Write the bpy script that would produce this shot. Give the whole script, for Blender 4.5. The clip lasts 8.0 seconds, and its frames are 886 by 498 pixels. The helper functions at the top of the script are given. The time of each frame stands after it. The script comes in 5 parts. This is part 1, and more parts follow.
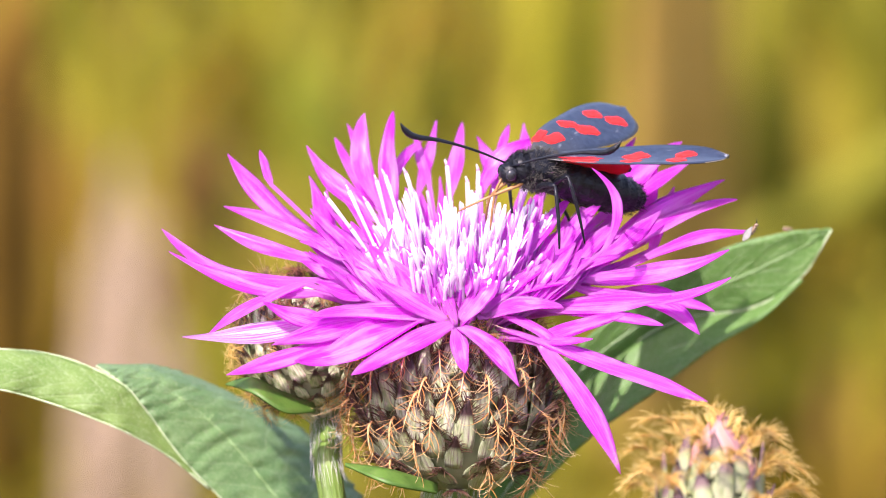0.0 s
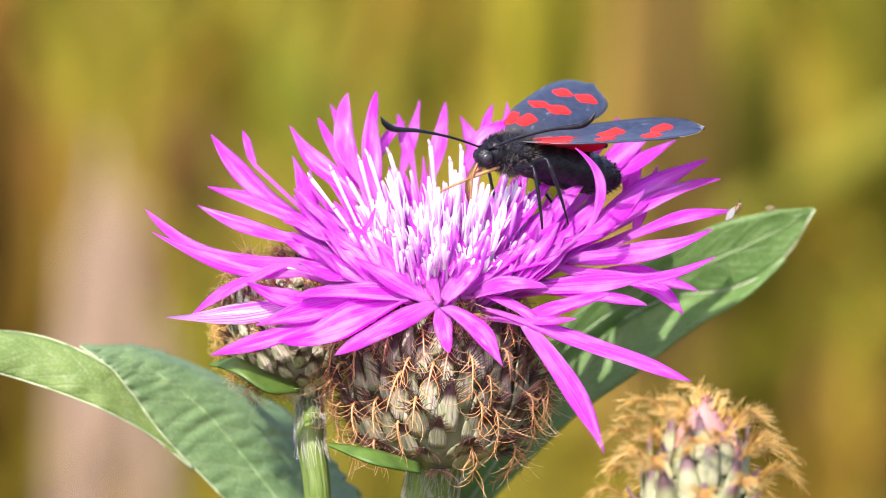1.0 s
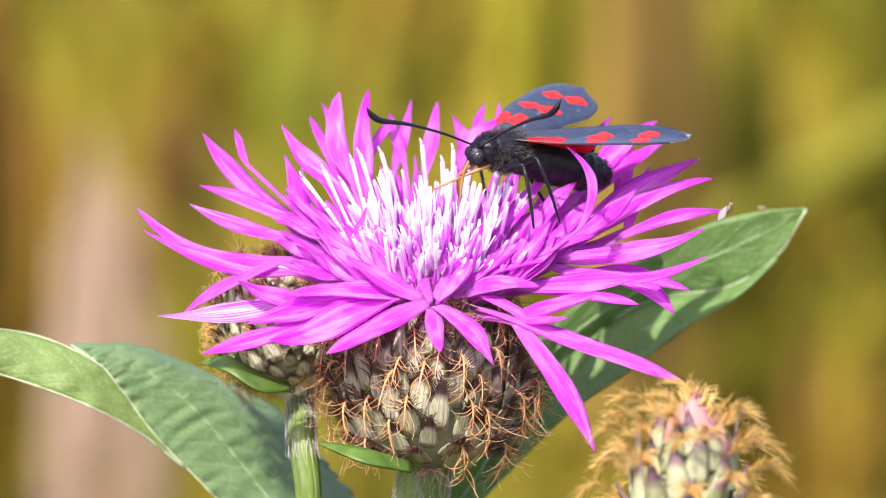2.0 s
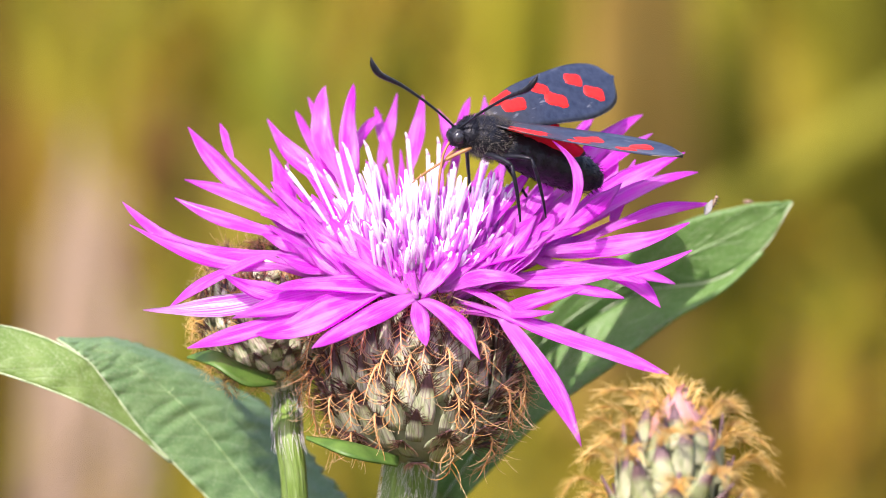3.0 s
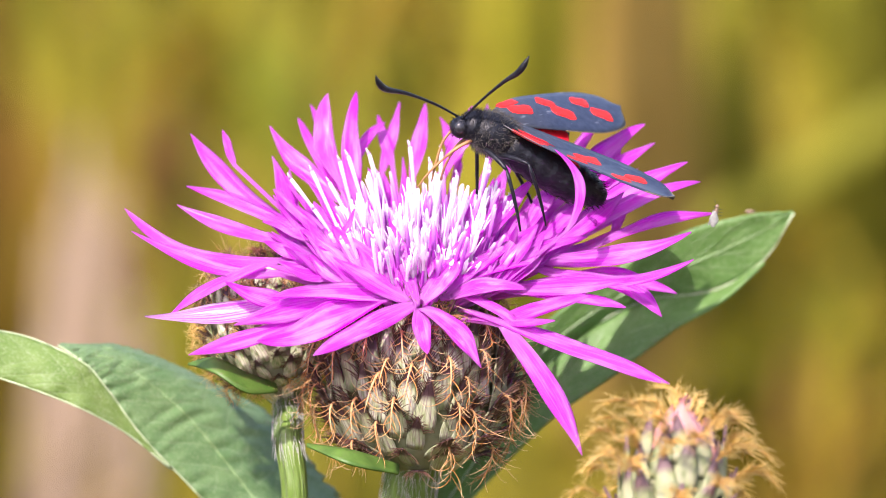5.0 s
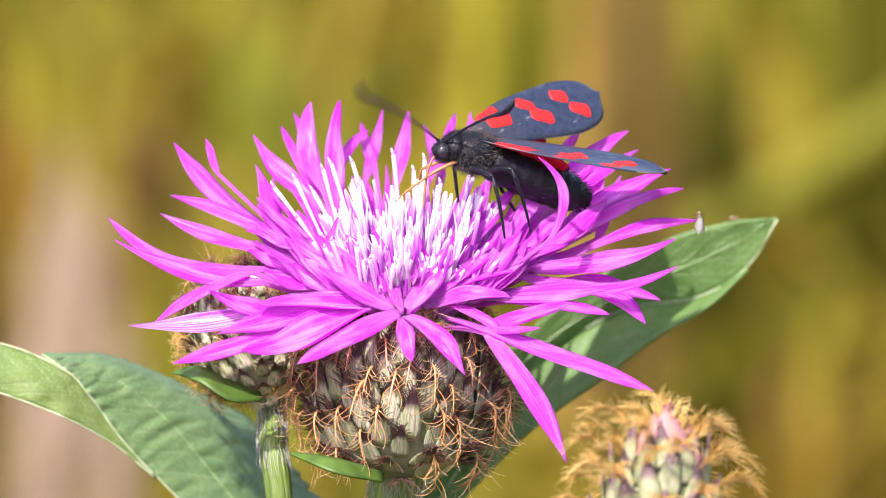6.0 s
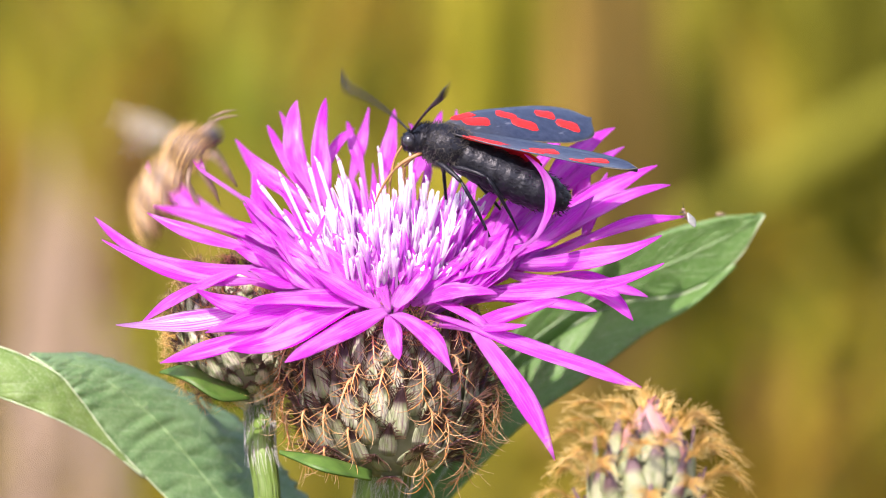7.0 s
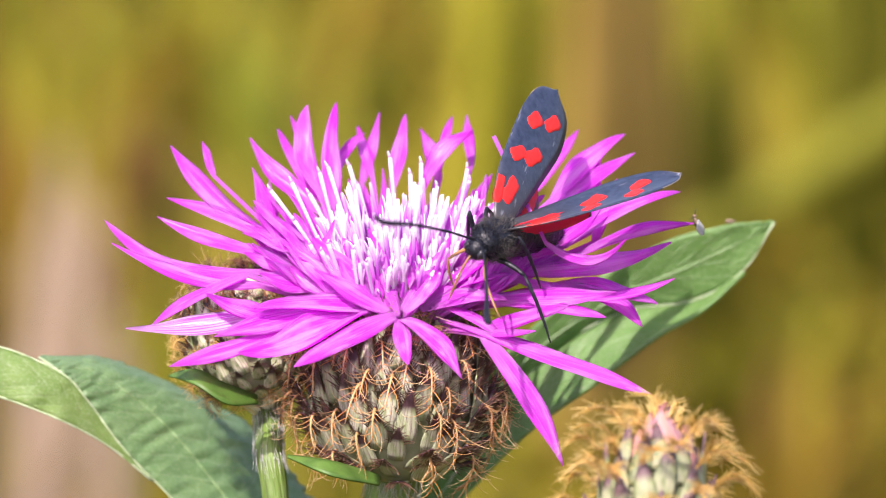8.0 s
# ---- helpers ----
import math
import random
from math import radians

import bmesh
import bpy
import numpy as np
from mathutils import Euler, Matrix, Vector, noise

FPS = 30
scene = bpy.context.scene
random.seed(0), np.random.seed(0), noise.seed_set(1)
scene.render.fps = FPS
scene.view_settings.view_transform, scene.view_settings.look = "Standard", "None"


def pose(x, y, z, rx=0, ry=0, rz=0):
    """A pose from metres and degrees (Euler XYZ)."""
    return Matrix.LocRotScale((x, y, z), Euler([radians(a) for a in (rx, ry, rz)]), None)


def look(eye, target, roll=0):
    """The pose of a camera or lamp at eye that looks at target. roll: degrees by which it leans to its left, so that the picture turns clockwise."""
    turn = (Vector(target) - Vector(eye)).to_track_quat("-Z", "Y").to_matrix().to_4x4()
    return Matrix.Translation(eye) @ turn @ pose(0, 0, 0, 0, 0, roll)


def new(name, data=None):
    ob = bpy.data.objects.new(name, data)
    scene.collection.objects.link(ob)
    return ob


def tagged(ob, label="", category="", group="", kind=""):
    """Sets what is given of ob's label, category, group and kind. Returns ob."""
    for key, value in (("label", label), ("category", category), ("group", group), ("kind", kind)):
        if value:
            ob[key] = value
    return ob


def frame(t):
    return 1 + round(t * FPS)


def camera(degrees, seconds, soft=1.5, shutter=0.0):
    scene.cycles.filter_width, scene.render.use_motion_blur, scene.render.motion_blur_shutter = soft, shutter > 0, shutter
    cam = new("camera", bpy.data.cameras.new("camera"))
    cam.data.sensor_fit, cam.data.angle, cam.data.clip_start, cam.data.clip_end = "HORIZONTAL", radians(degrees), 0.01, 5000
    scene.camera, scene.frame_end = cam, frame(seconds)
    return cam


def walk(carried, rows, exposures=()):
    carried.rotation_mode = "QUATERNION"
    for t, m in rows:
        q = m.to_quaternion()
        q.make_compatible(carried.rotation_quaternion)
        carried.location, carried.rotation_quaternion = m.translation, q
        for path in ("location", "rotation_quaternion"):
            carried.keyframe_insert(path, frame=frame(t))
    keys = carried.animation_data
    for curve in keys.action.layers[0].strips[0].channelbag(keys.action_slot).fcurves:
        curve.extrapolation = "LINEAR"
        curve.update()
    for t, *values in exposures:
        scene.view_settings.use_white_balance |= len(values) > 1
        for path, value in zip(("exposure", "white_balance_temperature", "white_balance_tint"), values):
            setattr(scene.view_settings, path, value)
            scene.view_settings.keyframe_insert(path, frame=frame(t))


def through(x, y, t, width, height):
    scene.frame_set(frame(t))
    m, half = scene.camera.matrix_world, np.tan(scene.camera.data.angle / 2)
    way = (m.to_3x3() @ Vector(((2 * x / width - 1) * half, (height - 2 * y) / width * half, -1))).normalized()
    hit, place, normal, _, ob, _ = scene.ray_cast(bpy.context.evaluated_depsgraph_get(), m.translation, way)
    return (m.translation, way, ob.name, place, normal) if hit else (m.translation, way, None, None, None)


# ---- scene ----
# The camera: a long lens that drifts a little on one spot.
EYE = (0.0, -0.77274, 0.20706)
cam = camera(6.73, 8.0, soft=1.0, shutter=0.45)
cam.data.dof.use_dof = True
cam.data.dof.focus_distance = 0.793
cam.data.dof.aperture_fstop = 28.0
walk(cam, [
    (0, look(EYE, (0.00003, -0.00002, -0.00007), 0.21)),
    (0.5, look(EYE, (0.00087, -0.00035, -0.00132), 0.22)),
    (1, look(EYE, (0.00179, -0.00057, -0.00212), 0.15)),
    (1.5, look(EYE, (0.00310, -0.00056, -0.00210), 0.15)),
    (2, look(EYE, (0.00269, -0.00059, -0.00221), 0.28)),
    (2.2, look(EYE, (0.00395, -0.00068, -0.00255), 0.28)),
    (3.3, look(EYE, (0.00434, -0.00076, -0.00284), 0.21)),
    (3.5, look(EYE, (0.00495, -0.00072, -0.00270), 0.07)),
    (4, look(EYE, (0.00368, -0.00061, -0.00228), 0.36)),
    (4.5, look(EYE, (0.00278, -0.00058, -0.00217), 0.61)),
    (4.7, look(EYE, (0.00404, -0.00059, -0.00220), 0.54)),
    (5.8, look(EYE, (0.00352, -0.00030, -0.00110), 0.60)),
    (6, look(EYE, (0.00574, -0.00032, -0.00119), 0.37)),
    (6.5, look(EYE, (0.00621, -0.00029, -0.00108), 0.39)),
    (7, look(EYE, (0.00713, -0.00038, -0.00142), 0.08)),
    (7.1, look(EYE, (0.00725, -0.00035, -0.00132), 0.13)),
    (7.2, look(EYE, (0.00665, -0.00036, -0.00134), 0.16)),
    (7.3, look(EYE, (0.00605, -0.00037, -0.00137), 0.20)),
    (7.4, look(EYE, (0.00622, -0.00036, -0.00134), 0.26)),
    (7.5, look(EYE, (0.00718, -0.00032, -0.00121), 0.28)),
    (7.6, look(EYE, (0.00796, -0.00036, -0.00133), 0.32)),
    (7.7, look(EYE, (0.00808, -0.00034, -0.00127), 0.34)),
    (7.8, look(EYE, (0.00748, -0.00030, -0.00113), 0.38)),
    (8, look(EYE, (0.00610, -0.00024, -0.00088), 0.40)),
], [(0.0, 1.42, 6500, 27), (0.5, 1.34, 6500, 27), (1.0, 1.29, 6500, 27), (2.0, 1.28, 6500, 27), (3.5, 1.32, 6500, 27), (4.5, 1.34, 6500, 27), (6.0, 1.28, 6500, 27), (7.0, 1.25, 6500, 27), (8.0, 1.21, 6500, 27)])

# ---- light ----
SUN_HEIGHT, SUN_TURN = 50.0, 206.0   # degrees above the horizon; compass turn of the sun's place from +y, clockwise
world = bpy.data.worlds.new("sky")
scene.world = world
world.use_nodes = True
sky = world.node_tree.nodes.new("ShaderNodeTexSky")
sky.sky_type = "NISHITA"
sky.sun_disc = False
sky.dust_density = 2.5
sky.sun_elevation, sky.sun_rotation = radians(SUN_HEIGHT), radians(SUN_TURN)
world.node_tree.nodes["Background"].inputs["Strength"].default_value = 0.15
world.node_tree.links.new(sky.outputs[0], world.node_tree.nodes["Background"].inputs["Color"])
sun = new("sun", bpy.data.lights.new("sun", "SUN"))
sun.data.energy, sun.data.angle, sun.data.color = 3.7, radians(0.6), (1.0, 0.955, 0.89)
a, h = radians(SUN_TURN), radians(SUN_HEIGHT)
sun.matrix_world = look((math.sin(a) * math.cos(h), math.cos(a) * math.cos(h), math.sin(h)), (0, 0, 0))


# ---- materials ----
class Paint:
    """A small writer of node materials."""

    def __init__(self, name, rough=0.5, metal=0.0):
        self.m = bpy.data.materials.new(name)
        self.m.use_nodes = True
        self.t = self.m.node_tree
        self.b = self.t.nodes["Principled BSDF"]
        self.b.inputs["Roughness"].default_value = rough
        self.b.inputs["Metallic"].default_value = metal

    def node(self, kind, **sockets):
        n = self.t.nodes.new("ShaderNode" + kind)
        for k, v in sockets.items():
            s = n.inputs[k.replace("_", " ")]
            if isinstance(v, bpy.types.NodeSocket):
                self.t.links.new(v, s)
            else:
                s.default_value = v
        return n

    def coords(self, what="Object", scale=(1, 1, 1)):
        c = self.t.nodes.new("ShaderNodeTexCoord")
        n = self.node("Mapping", Vector=c.outputs[what])
        n.inputs["Scale"].default_value = scale
        return n.outputs[0]

    def grain(self, scale, what="Object", stretch=(1, 1, 1), detail=4.0):
        n = self.node("TexNoise", Vector=self.coords(what, stretch), Scale=scale)
        n.inputs["Detail"].default_value = detail
        return n.outputs["Fac"]

    def ramp(self, fac, *stops):
        n = self.node("ValToRGB", Fac=fac)
        e = n.color_ramp.elements
        e[0].position, e[0].color = stops[0][0], (*stops[0][1], 1)
        e[1].position, e[1].color = stops[-1][0], (*stops[-1][1], 1)
        for p, c in stops[1:-1]:
            e.new(p).color = (*c, 1)
        return n.outputs["Color"]

    def mix(self, fac, a, b, blend="MIX"):
        n = self.t.nodes.new("ShaderNodeMix")
        n.data_type, n.blend_type = "RGBA", blend
        for s, v in ((n.inputs[0], fac), (n.inputs[6], a), (n.inputs[7], b)):
            if isinstance(v, bpy.types.NodeSocket):
                self.t.links.new(v, s)
            else:
                s.default_value = (*v, 1) if isinstance(v, tuple) else v
        return n.outputs[2]

    def chance(self):
        return self.t.nodes.new("ShaderNodeObjectInfo").outputs["Random"]

    def island(self):
        return self.t.nodes.new("ShaderNodeNewGeometry").outputs["Random Per Island"]

    def along(self, axis="Y", what="UV"):
        c = self.t.nodes.new("ShaderNodeTexCoord")
        return self.node("SeparateXYZ", Vector=c.outputs[what]).outputs[axis]

    def colour(self, c):
        if isinstance(c, tuple):
            self.b.inputs["Base Color"].default_value = (*c, 1)
        else:
            self.t.links.new(c, self.b.inputs["Base Color"])
        self.c = c
        return self

    def relief(self, fac, strength=0.3, depth=0.0002):
        n = self.node("Bump", Height=fac, Strength=strength, Distance=depth)
        self.t.links.new(n.outputs[0], self.b.inputs["Normal"])
        return self

    def glow_through(self, amount, colour=None):
        """Light that passes through a thin petal or leaf."""
        n = self.node("BsdfTranslucent")
        if colour:
            n.inputs[0].default_value = (*colour, 1)
        elif isinstance(self.c, tuple):
            n.inputs[0].default_value = (*self.c, 1)
        else:
            self.t.links.new(self.c, n.inputs[0])
        x = self.node("MixShader", Fac=amount)
        self.t.links.new(self.b.outputs[0], x.inputs[1])
        self.t.links.new(n.outputs[0], x.inputs[2])
        self.t.links.new(x.outputs[0], self.t.nodes["Material Output"].inputs["Surface"])
        return self


def petal_paint(name, white=0.0):
    p = Paint(name, 0.32)
    streak = p.grain(1.0, "UV", (16, 1.2, 1), 4)
    patch = p.grain(1.0, "UV", (2.2, 2.6, 1), 3)
    tint = p.ramp(p.chance(), (0, (0.82, 0.022, 0.80)), (0.5, (0.91, 0.033, 0.88)), (1, (0.95, 0.06, 0.93)))
    # own pale streaks, then pale patches that paint glossy highlights into the colour
    pale = p.mix(p.ramp(streak, (0.48, (0, 0, 0)), (0.60, (0.8, 0.8, 0.8))), tint, (0.93, 0.25, 0.97))
    pale = p.mix(p.ramp(patch, (0.47, (0, 0, 0)), (0.62, (0.55, 0.55, 0.55))), pale, (0.95, 0.50, 0.98))
    pale = p.mix(p.ramp(streak, (0.34, (0.6, 0.6, 0.6)), (0.40, (0, 0, 0))), pale, (0.52, 0.03, 0.60))
    foot = p.mix(p.ramp(p.along(), (0.0, (0.6, 0.6, 0.6)), (0.3, (0, 0, 0))), pale, (0.86, 0.40, 0.88))
    if white:
        foot = p.mix(p.ramp(streak, (0.40, (0.1, 0.1, 0.1)), (0.52, (white, white, white))), foot, (0.94, 0.80, 0.96))
    p.colour(foot).relief(streak, 1.0, 0.0006)
    p.b.inputs["Sheen Weight"].default_value = 0.15
    p.b.inputs["Coat Weight"].default_value = 0.25
    p.b.inputs["Coat Roughness"].default_value = 0.25
    return p.glow_through(0.55, (1.0, 0.06, 0.98)).m


def floret_paint(name, low, high, tip):
    p = Paint(name, 0.45)
    streak = p.grain(1.0, "UV", (8, 2, 1), 2)
    c = p.mix(p.chance(), low, high)
    c = p.mix(p.ramp(streak, (0.5, (0, 0, 0)), (0.8, (0.5, 0.5, 0.5))), c, tip)
    c = p.mix(p.ramp(p.along(), (0.55, (0, 0, 0)), (0.95, (0.8, 0.8, 0.8))), c, tip)
    c = p.mix(p.ramp(p.along(), (0.04, (0.9, 0.9, 0.9)), (0.42, (0, 0, 0))), c, (0.78, 0.20, 0.80))
    return p.colour(c).relief(streak, 0.2, 0.0001).glow_through(0.55).m


def leaf_paint(name, deep, fair, vein, through=0.25):
    p = Paint(name, 0.5)
    blotch = p.grain(260, detail=5)
    fine = p.grain(3600, detail=4)
    vor = p.node("TexVoronoi", Vector=p.coords("UV", (9, 16, 1)), Scale=1.0)
    vor.feature = "DISTANCE_TO_EDGE"
    # side veins that slant away from the middle
    c0 = p.t.nodes.new("ShaderNodeTexCoord")
    xyz = p.node("SeparateXYZ", Vector=c0.outputs["UV"])
    off = p.node("Math", Value=xyz.outputs[0])
    off.operation, off.inputs[1].default_value = "SUBTRACT", 0.45
    far = p.node("Math", Value=off.outputs[0])
    far.operation = "ABSOLUTE"
    slant = p.node("Math", Value=far.outputs[0])
    slant.operation, slant.inputs[1].default_value = "MULTIPLY", -0.34
    run = p.node("Math", Value=xyz.outputs[1])
    run.operation = "ADD"
    p.t.links.new(slant.outputs[0], run.inputs[1])
    bent = p.node("Math", Value=p.grain(2.5, "UV"))
    bent.operation, bent.inputs[1].default_value = "MULTIPLY", 0.10
    sway = p.node("Math", Value=run.outputs[0])
    sway.operation = "ADD"
    p.t.links.new(bent.outputs[0], sway.inputs[1])
    many = p.node("Math", Value=sway.outputs[0])
    many.operation, many.inputs[1].default_value = "MULTIPLY", 11.0
    fold = p.node("Math", Value=many.outputs[0])
    fold.operation, fold.inputs[1].default_value = "PINGPONG", 0.5
    c = p.mix(p.ramp(blotch, (0.3, (0, 0, 0)), (0.7, (1, 1, 1))), deep, fair)
    c = p.mix(p.ramp(vor.outputs[0], (0.0, (0.16, 0.16, 0.16)), (0.05, (0, 0, 0))), c, vein)
    c = p.mix(p.ramp(fold.outputs[0], (0.0, (0.35, 0.35, 0.35)), (0.06, (0, 0, 0))), c, vein)
    c = p.mix(p.ramp(fine, (0.5, (0, 0, 0)), (0.7, (0.5, 0.5, 0.5))), c, vein)
    h = p.node("Math", Value=vor.outputs[0])
    h.operation, h.inputs[1].default_value = "MINIMUM", 0.12
    h2 = p.node("Math", Value=fold.outputs[0])
    h2.operation, h2.inputs[1].default_value = "MINIMUM", 0.2
    h3 = p.node("Math", Value=h.outputs[0])
    h3.operation = "ADD"
    p.t.links.new(h2.outputs[0], h3.inputs[1])
    p.colour(c).relief(h3.outputs[0], 0.30, 0.0008)
    return p.glow_through(through).m


def plain_paint(name, a, b, rough, scale, metal=0.0, bump=0.25, depth=0.0001, through=0.0, by="grain", gloss=0.5):
    p = Paint(name, rough, metal)
    p.b.inputs["Specular IOR Level"].default_value = gloss
    g = p.grain(scale)
    f = p.ramp(g, (0.3, (0, 0, 0)), (0.7, (1, 1, 1)))
    if by == "island":
        f = p.island()
    if by == "chance":
        f = p.chance()
    c = p.mix(f, a, b)
    p.colour(p.mix(p.ramp(p.grain(scale * 6), (0.4, (0, 0, 0)), (0.8, (0.35, 0.35, 0.35))), c, b)).relief(g, bump, depth)
    return p.glow_through(through).m if through else p.m


def bract_paint(name, dull, fair, stripe, tip_from, flush=(0.14, 0.24, 0.05), tip=(0.045, 0.014, 0.022)):
    p = Paint(name, 0.45)
    line = p.grain(1.0, "UV", (26, 0.8, 1), 3)
    c = p.mix(p.chance(), dull, fair)
    c = p.mix(p.ramp(line, (0.47, (0, 0, 0)), (0.60, (stripe, stripe, stripe))), c, (0.20, 0.11, 0.13))
    c = p.mix(p.ramp(p.grain(1.0, "UV", (2.5, 2.5, 1)), (0.44, (0, 0, 0)), (0.60, (0.75, 0.75, 0.75))), c, flush)
    c = p.mix(p.ramp(p.along(), (tip_from, (0, 0, 0)), (tip_from + 0.14, (0.97, 0.97, 0.97))), c, tip)
    return p.colour(c).relief(line, 0.5, 0.0002).m


def stem_paint():
    p = Paint("stem, ribbed green", 0.5)
    line = p.grain(1.0, "UV", (34, 40, 1), 5)
    c = p.ramp(p.grain(160), (0.35, (0.075, 0.14, 0.022)), (0.65, (0.14, 0.23, 0.035)))
    c = p.mix(p.ramp(line, (0.48, (0, 0, 0)), (0.66, (0.25, 0.25, 0.25))), c, (0.30, 0.36, 0.20))
    c = p.mix(p.ramp(line, (0.30, (0.6, 0.6, 0.6)), (0.42, (0, 0, 0))), c, (0.10, 0.13, 0.04))
    return p.colour(c).relief(line, 0.7, 0.0004).m


def fringe_paint(name, root, middle, end):
    p = Paint(name, 0.45)
    c = p.ramp(p.along(), (0.0, root), (0.4, middle), (1.0, end))
    c = p.mix(p.island(), c, p.mix(0.5, c, end))
    return p.colour(c).glow_through(0.25).m


def wing_paint():
    """Scales that shift from steel blue to grey brown near the body, with rubbed pale flecks."""
    p = Paint("wing, steel blue black", 0.40, 0.35)
    g = p.grain(1500)
    c = p.mix(p.ramp(g, (0.3, (0, 0, 0)), (0.7, (1, 1, 1))), (0.018, 0.027, 0.052), (0.044, 0.058, 0.092))
    c = p.mix(p.ramp(p.along(), (0.02, (0.85, 0.85, 0.85)), (0.34, (0, 0, 0))), c, (0.060, 0.056, 0.050))
    fleck = p.grain(1100, "Object", (0.35, 1.6, 1), 2)
    c = p.mix(p.ramp(fleck, (0.67, (0, 0, 0)), (0.73, (0.55, 0.55, 0.55))), c, (0.26, 0.27, 0.29))
    return p.colour(c).relief(g, 0.3, 0.00008).m


PETAL = petal_paint("petal magenta")
PETAL_PALE = petal_paint("petal, streaked white", 0.9)
FLORET_WHITE = floret_paint("floret lobe, white and pink", (0.90, 0.66, 0.90), (0.93, 0.86, 0.93), (0.95, 0.93, 0.95))
FLORET_PINK = floret_paint("floret tube, magenta", (0.55, 0.05, 0.62), (0.70, 0.10, 0.76), (0.86, 0.62, 0.88))
STYLE = floret_paint("style, white", (0.85, 0.62, 0.86), (0.90, 0.82, 0.91), (0.93, 0.90, 0.93))
BRACT = bract_paint("bract, striped green and mauve", (0.31, 0.34, 0.19), (0.50, 0.50, 0.37), 0.85, 0.54, (0.23, 0.29, 0.11))
BRACT_BUD = bract_paint("bud bract, cream green", (0.15, 0.19, 0.066), (0.30, 0.31, 0.165), 0.45, 0.54, (0.16, 0.20, 0.06), (0.11, 0.055, 0.06))
BRACT_RED = bract_paint("bud tip bract, red brown", (0.36, 0.13, 0.09), (0.50, 0.24, 0.18), 0.3, 0.82, (0.42, 0.24, 0.26), (0.22, 0.08, 0.06))
BRACT_PALE = bract_paint("bract, pale green", (0.44, 0.49, 0.26), (0.72, 0.70, 0.50), 0.5, 0.58)
FRINGE_TAN = fringe_paint("fringe, orange to straw", (0.36, 0.085, 0.015), (0.56, 0.27, 0.07), (0.74, 0.56, 0.31))
FRINGE_ORANGE = fringe_paint("fringe, bright orange to straw", (0.56, 0.16, 0.015), (0.62, 0.29, 0.06), (0.72, 0.56, 0.32))
FRINGE_RUST = fringe_paint("fringe, rust brown", (0.18, 0.04, 0.02), (0.46, 0.15, 0.035), (0.66, 0.42, 0.18))
FRINGE_DARK = fringe_paint("fringe, dark purple brown", (0.035, 0.010, 0.016), (0.08, 0.03, 0.03), (0.24, 0.13, 0.07))
FRINGE_GOLD = fringe_paint("fringe, golden", (0.42, 0.15, 0.012), (0.58, 0.33, 0.035), (0.74, 0.58, 0.23))
LEAF_BLUE = leaf_paint("leaf, dull blue green", (0.095, 0.195, 0.065), (0.155, 0.27, 0.10), (0.27, 0.38, 0.20), 0.3)
LEAF_PALE = leaf_paint("leaf underside, pale green", (0.13, 0.23, 0.045), (0.20, 0.31, 0.08), (0.34, 0.43, 0.22), 0.35)
LEAF_DARK = leaf_paint("leaf, mid green", (0.10, 0.225, 0.045), (0.15, 0.30, 0.075), (0.31, 0.43, 0.20), 0.45)
LEAF_SMALL = plain_paint("bract leaf, fresh green", (0.05, 0.12, 0.015), (0.10, 0.20, 0.03), 0.5, 500, through=0.25)
RIM = plain_paint("leaf rim, whitish green", (0.28, 0.38, 0.18), (0.44, 0.52, 0.32), 0.5, 900)
VEIN = plain_paint("leaf vein, soft green", (0.16, 0.27, 0.095), (0.23, 0.35, 0.15), 0.5, 900)
STEM = stem_paint()
WOOL = plain_paint("white wool", (0.40, 0.41, 0.36), (0.55, 0.55, 0.50), 0.7, 900, through=0.3)
BODY_GREEN = plain_paint("involucre, green", (0.14, 0.17, 0.07), (0.25, 0.24, 0.14), 0.6, 500)
WING = wing_paint()
WING_FRINGE = plain_paint("wing fringe, grey tan", (0.10, 0.085, 0.06), (0.22, 0.18, 0.11), 0.6, 2500)
WING_DARK = plain_paint("hindwing rim, black", (0.01, 0.01, 0.014), (0.02, 0.02, 0.028), 0.5, 900)
RED = plain_paint("wing spot, vermilion", (0.56, 0.005, 0.003), (0.70, 0.015, 0.006), 0.6, 1800, bump=0.3, depth=0.00008)
HINDRED = plain_paint("hindwing, crimson", (0.62, 0.006, 0.018), (0.75, 0.015, 0.03), 0.45, 900, through=0.35)
BLACK = plain_paint("insect black", (0.003, 0.0035, 0.006), (0.009, 0.010, 0.015), 0.42, 1600, bump=0.7, depth=0.0002, gloss=0.3)
FUR = plain_paint("short black and tan fur", (0.005, 0.005, 0.006), (0.105, 0.095, 0.075), 0.5, 1200, by="island")
DOWN = plain_paint("black down", (0.002, 0.002, 0.004), (0.008, 0.008, 0.013), 0.5, 1200, by="island", gloss=0.2)
EYE_BLACK = plain_paint("compound eye", (0.012, 0.012, 0.016), (0.03, 0.03, 0.035), 0.22, 5000, bump=0.4, depth=0.00005)
TAN_LEG = plain_paint("tan leg", (0.20, 0.085, 0.03), (0.31, 0.16, 0.055), 0.5, 1200)
BEE_TAN = plain_paint("bee band, tan", (0.34, 0.24, 0.13), (0.47, 0.35, 0.21), 0.7, 1500)
BEE_BROWN = plain_paint("bee band, dark brown", (0.12, 0.075, 0.045), (0.22, 0.15, 0.095), 0.6, 1500)
BEE_FUR = plain_paint("bee fur, golden", (0.34, 0.20, 0.06), (0.62, 0.42, 0.16), 0.7, 1500, by="island")
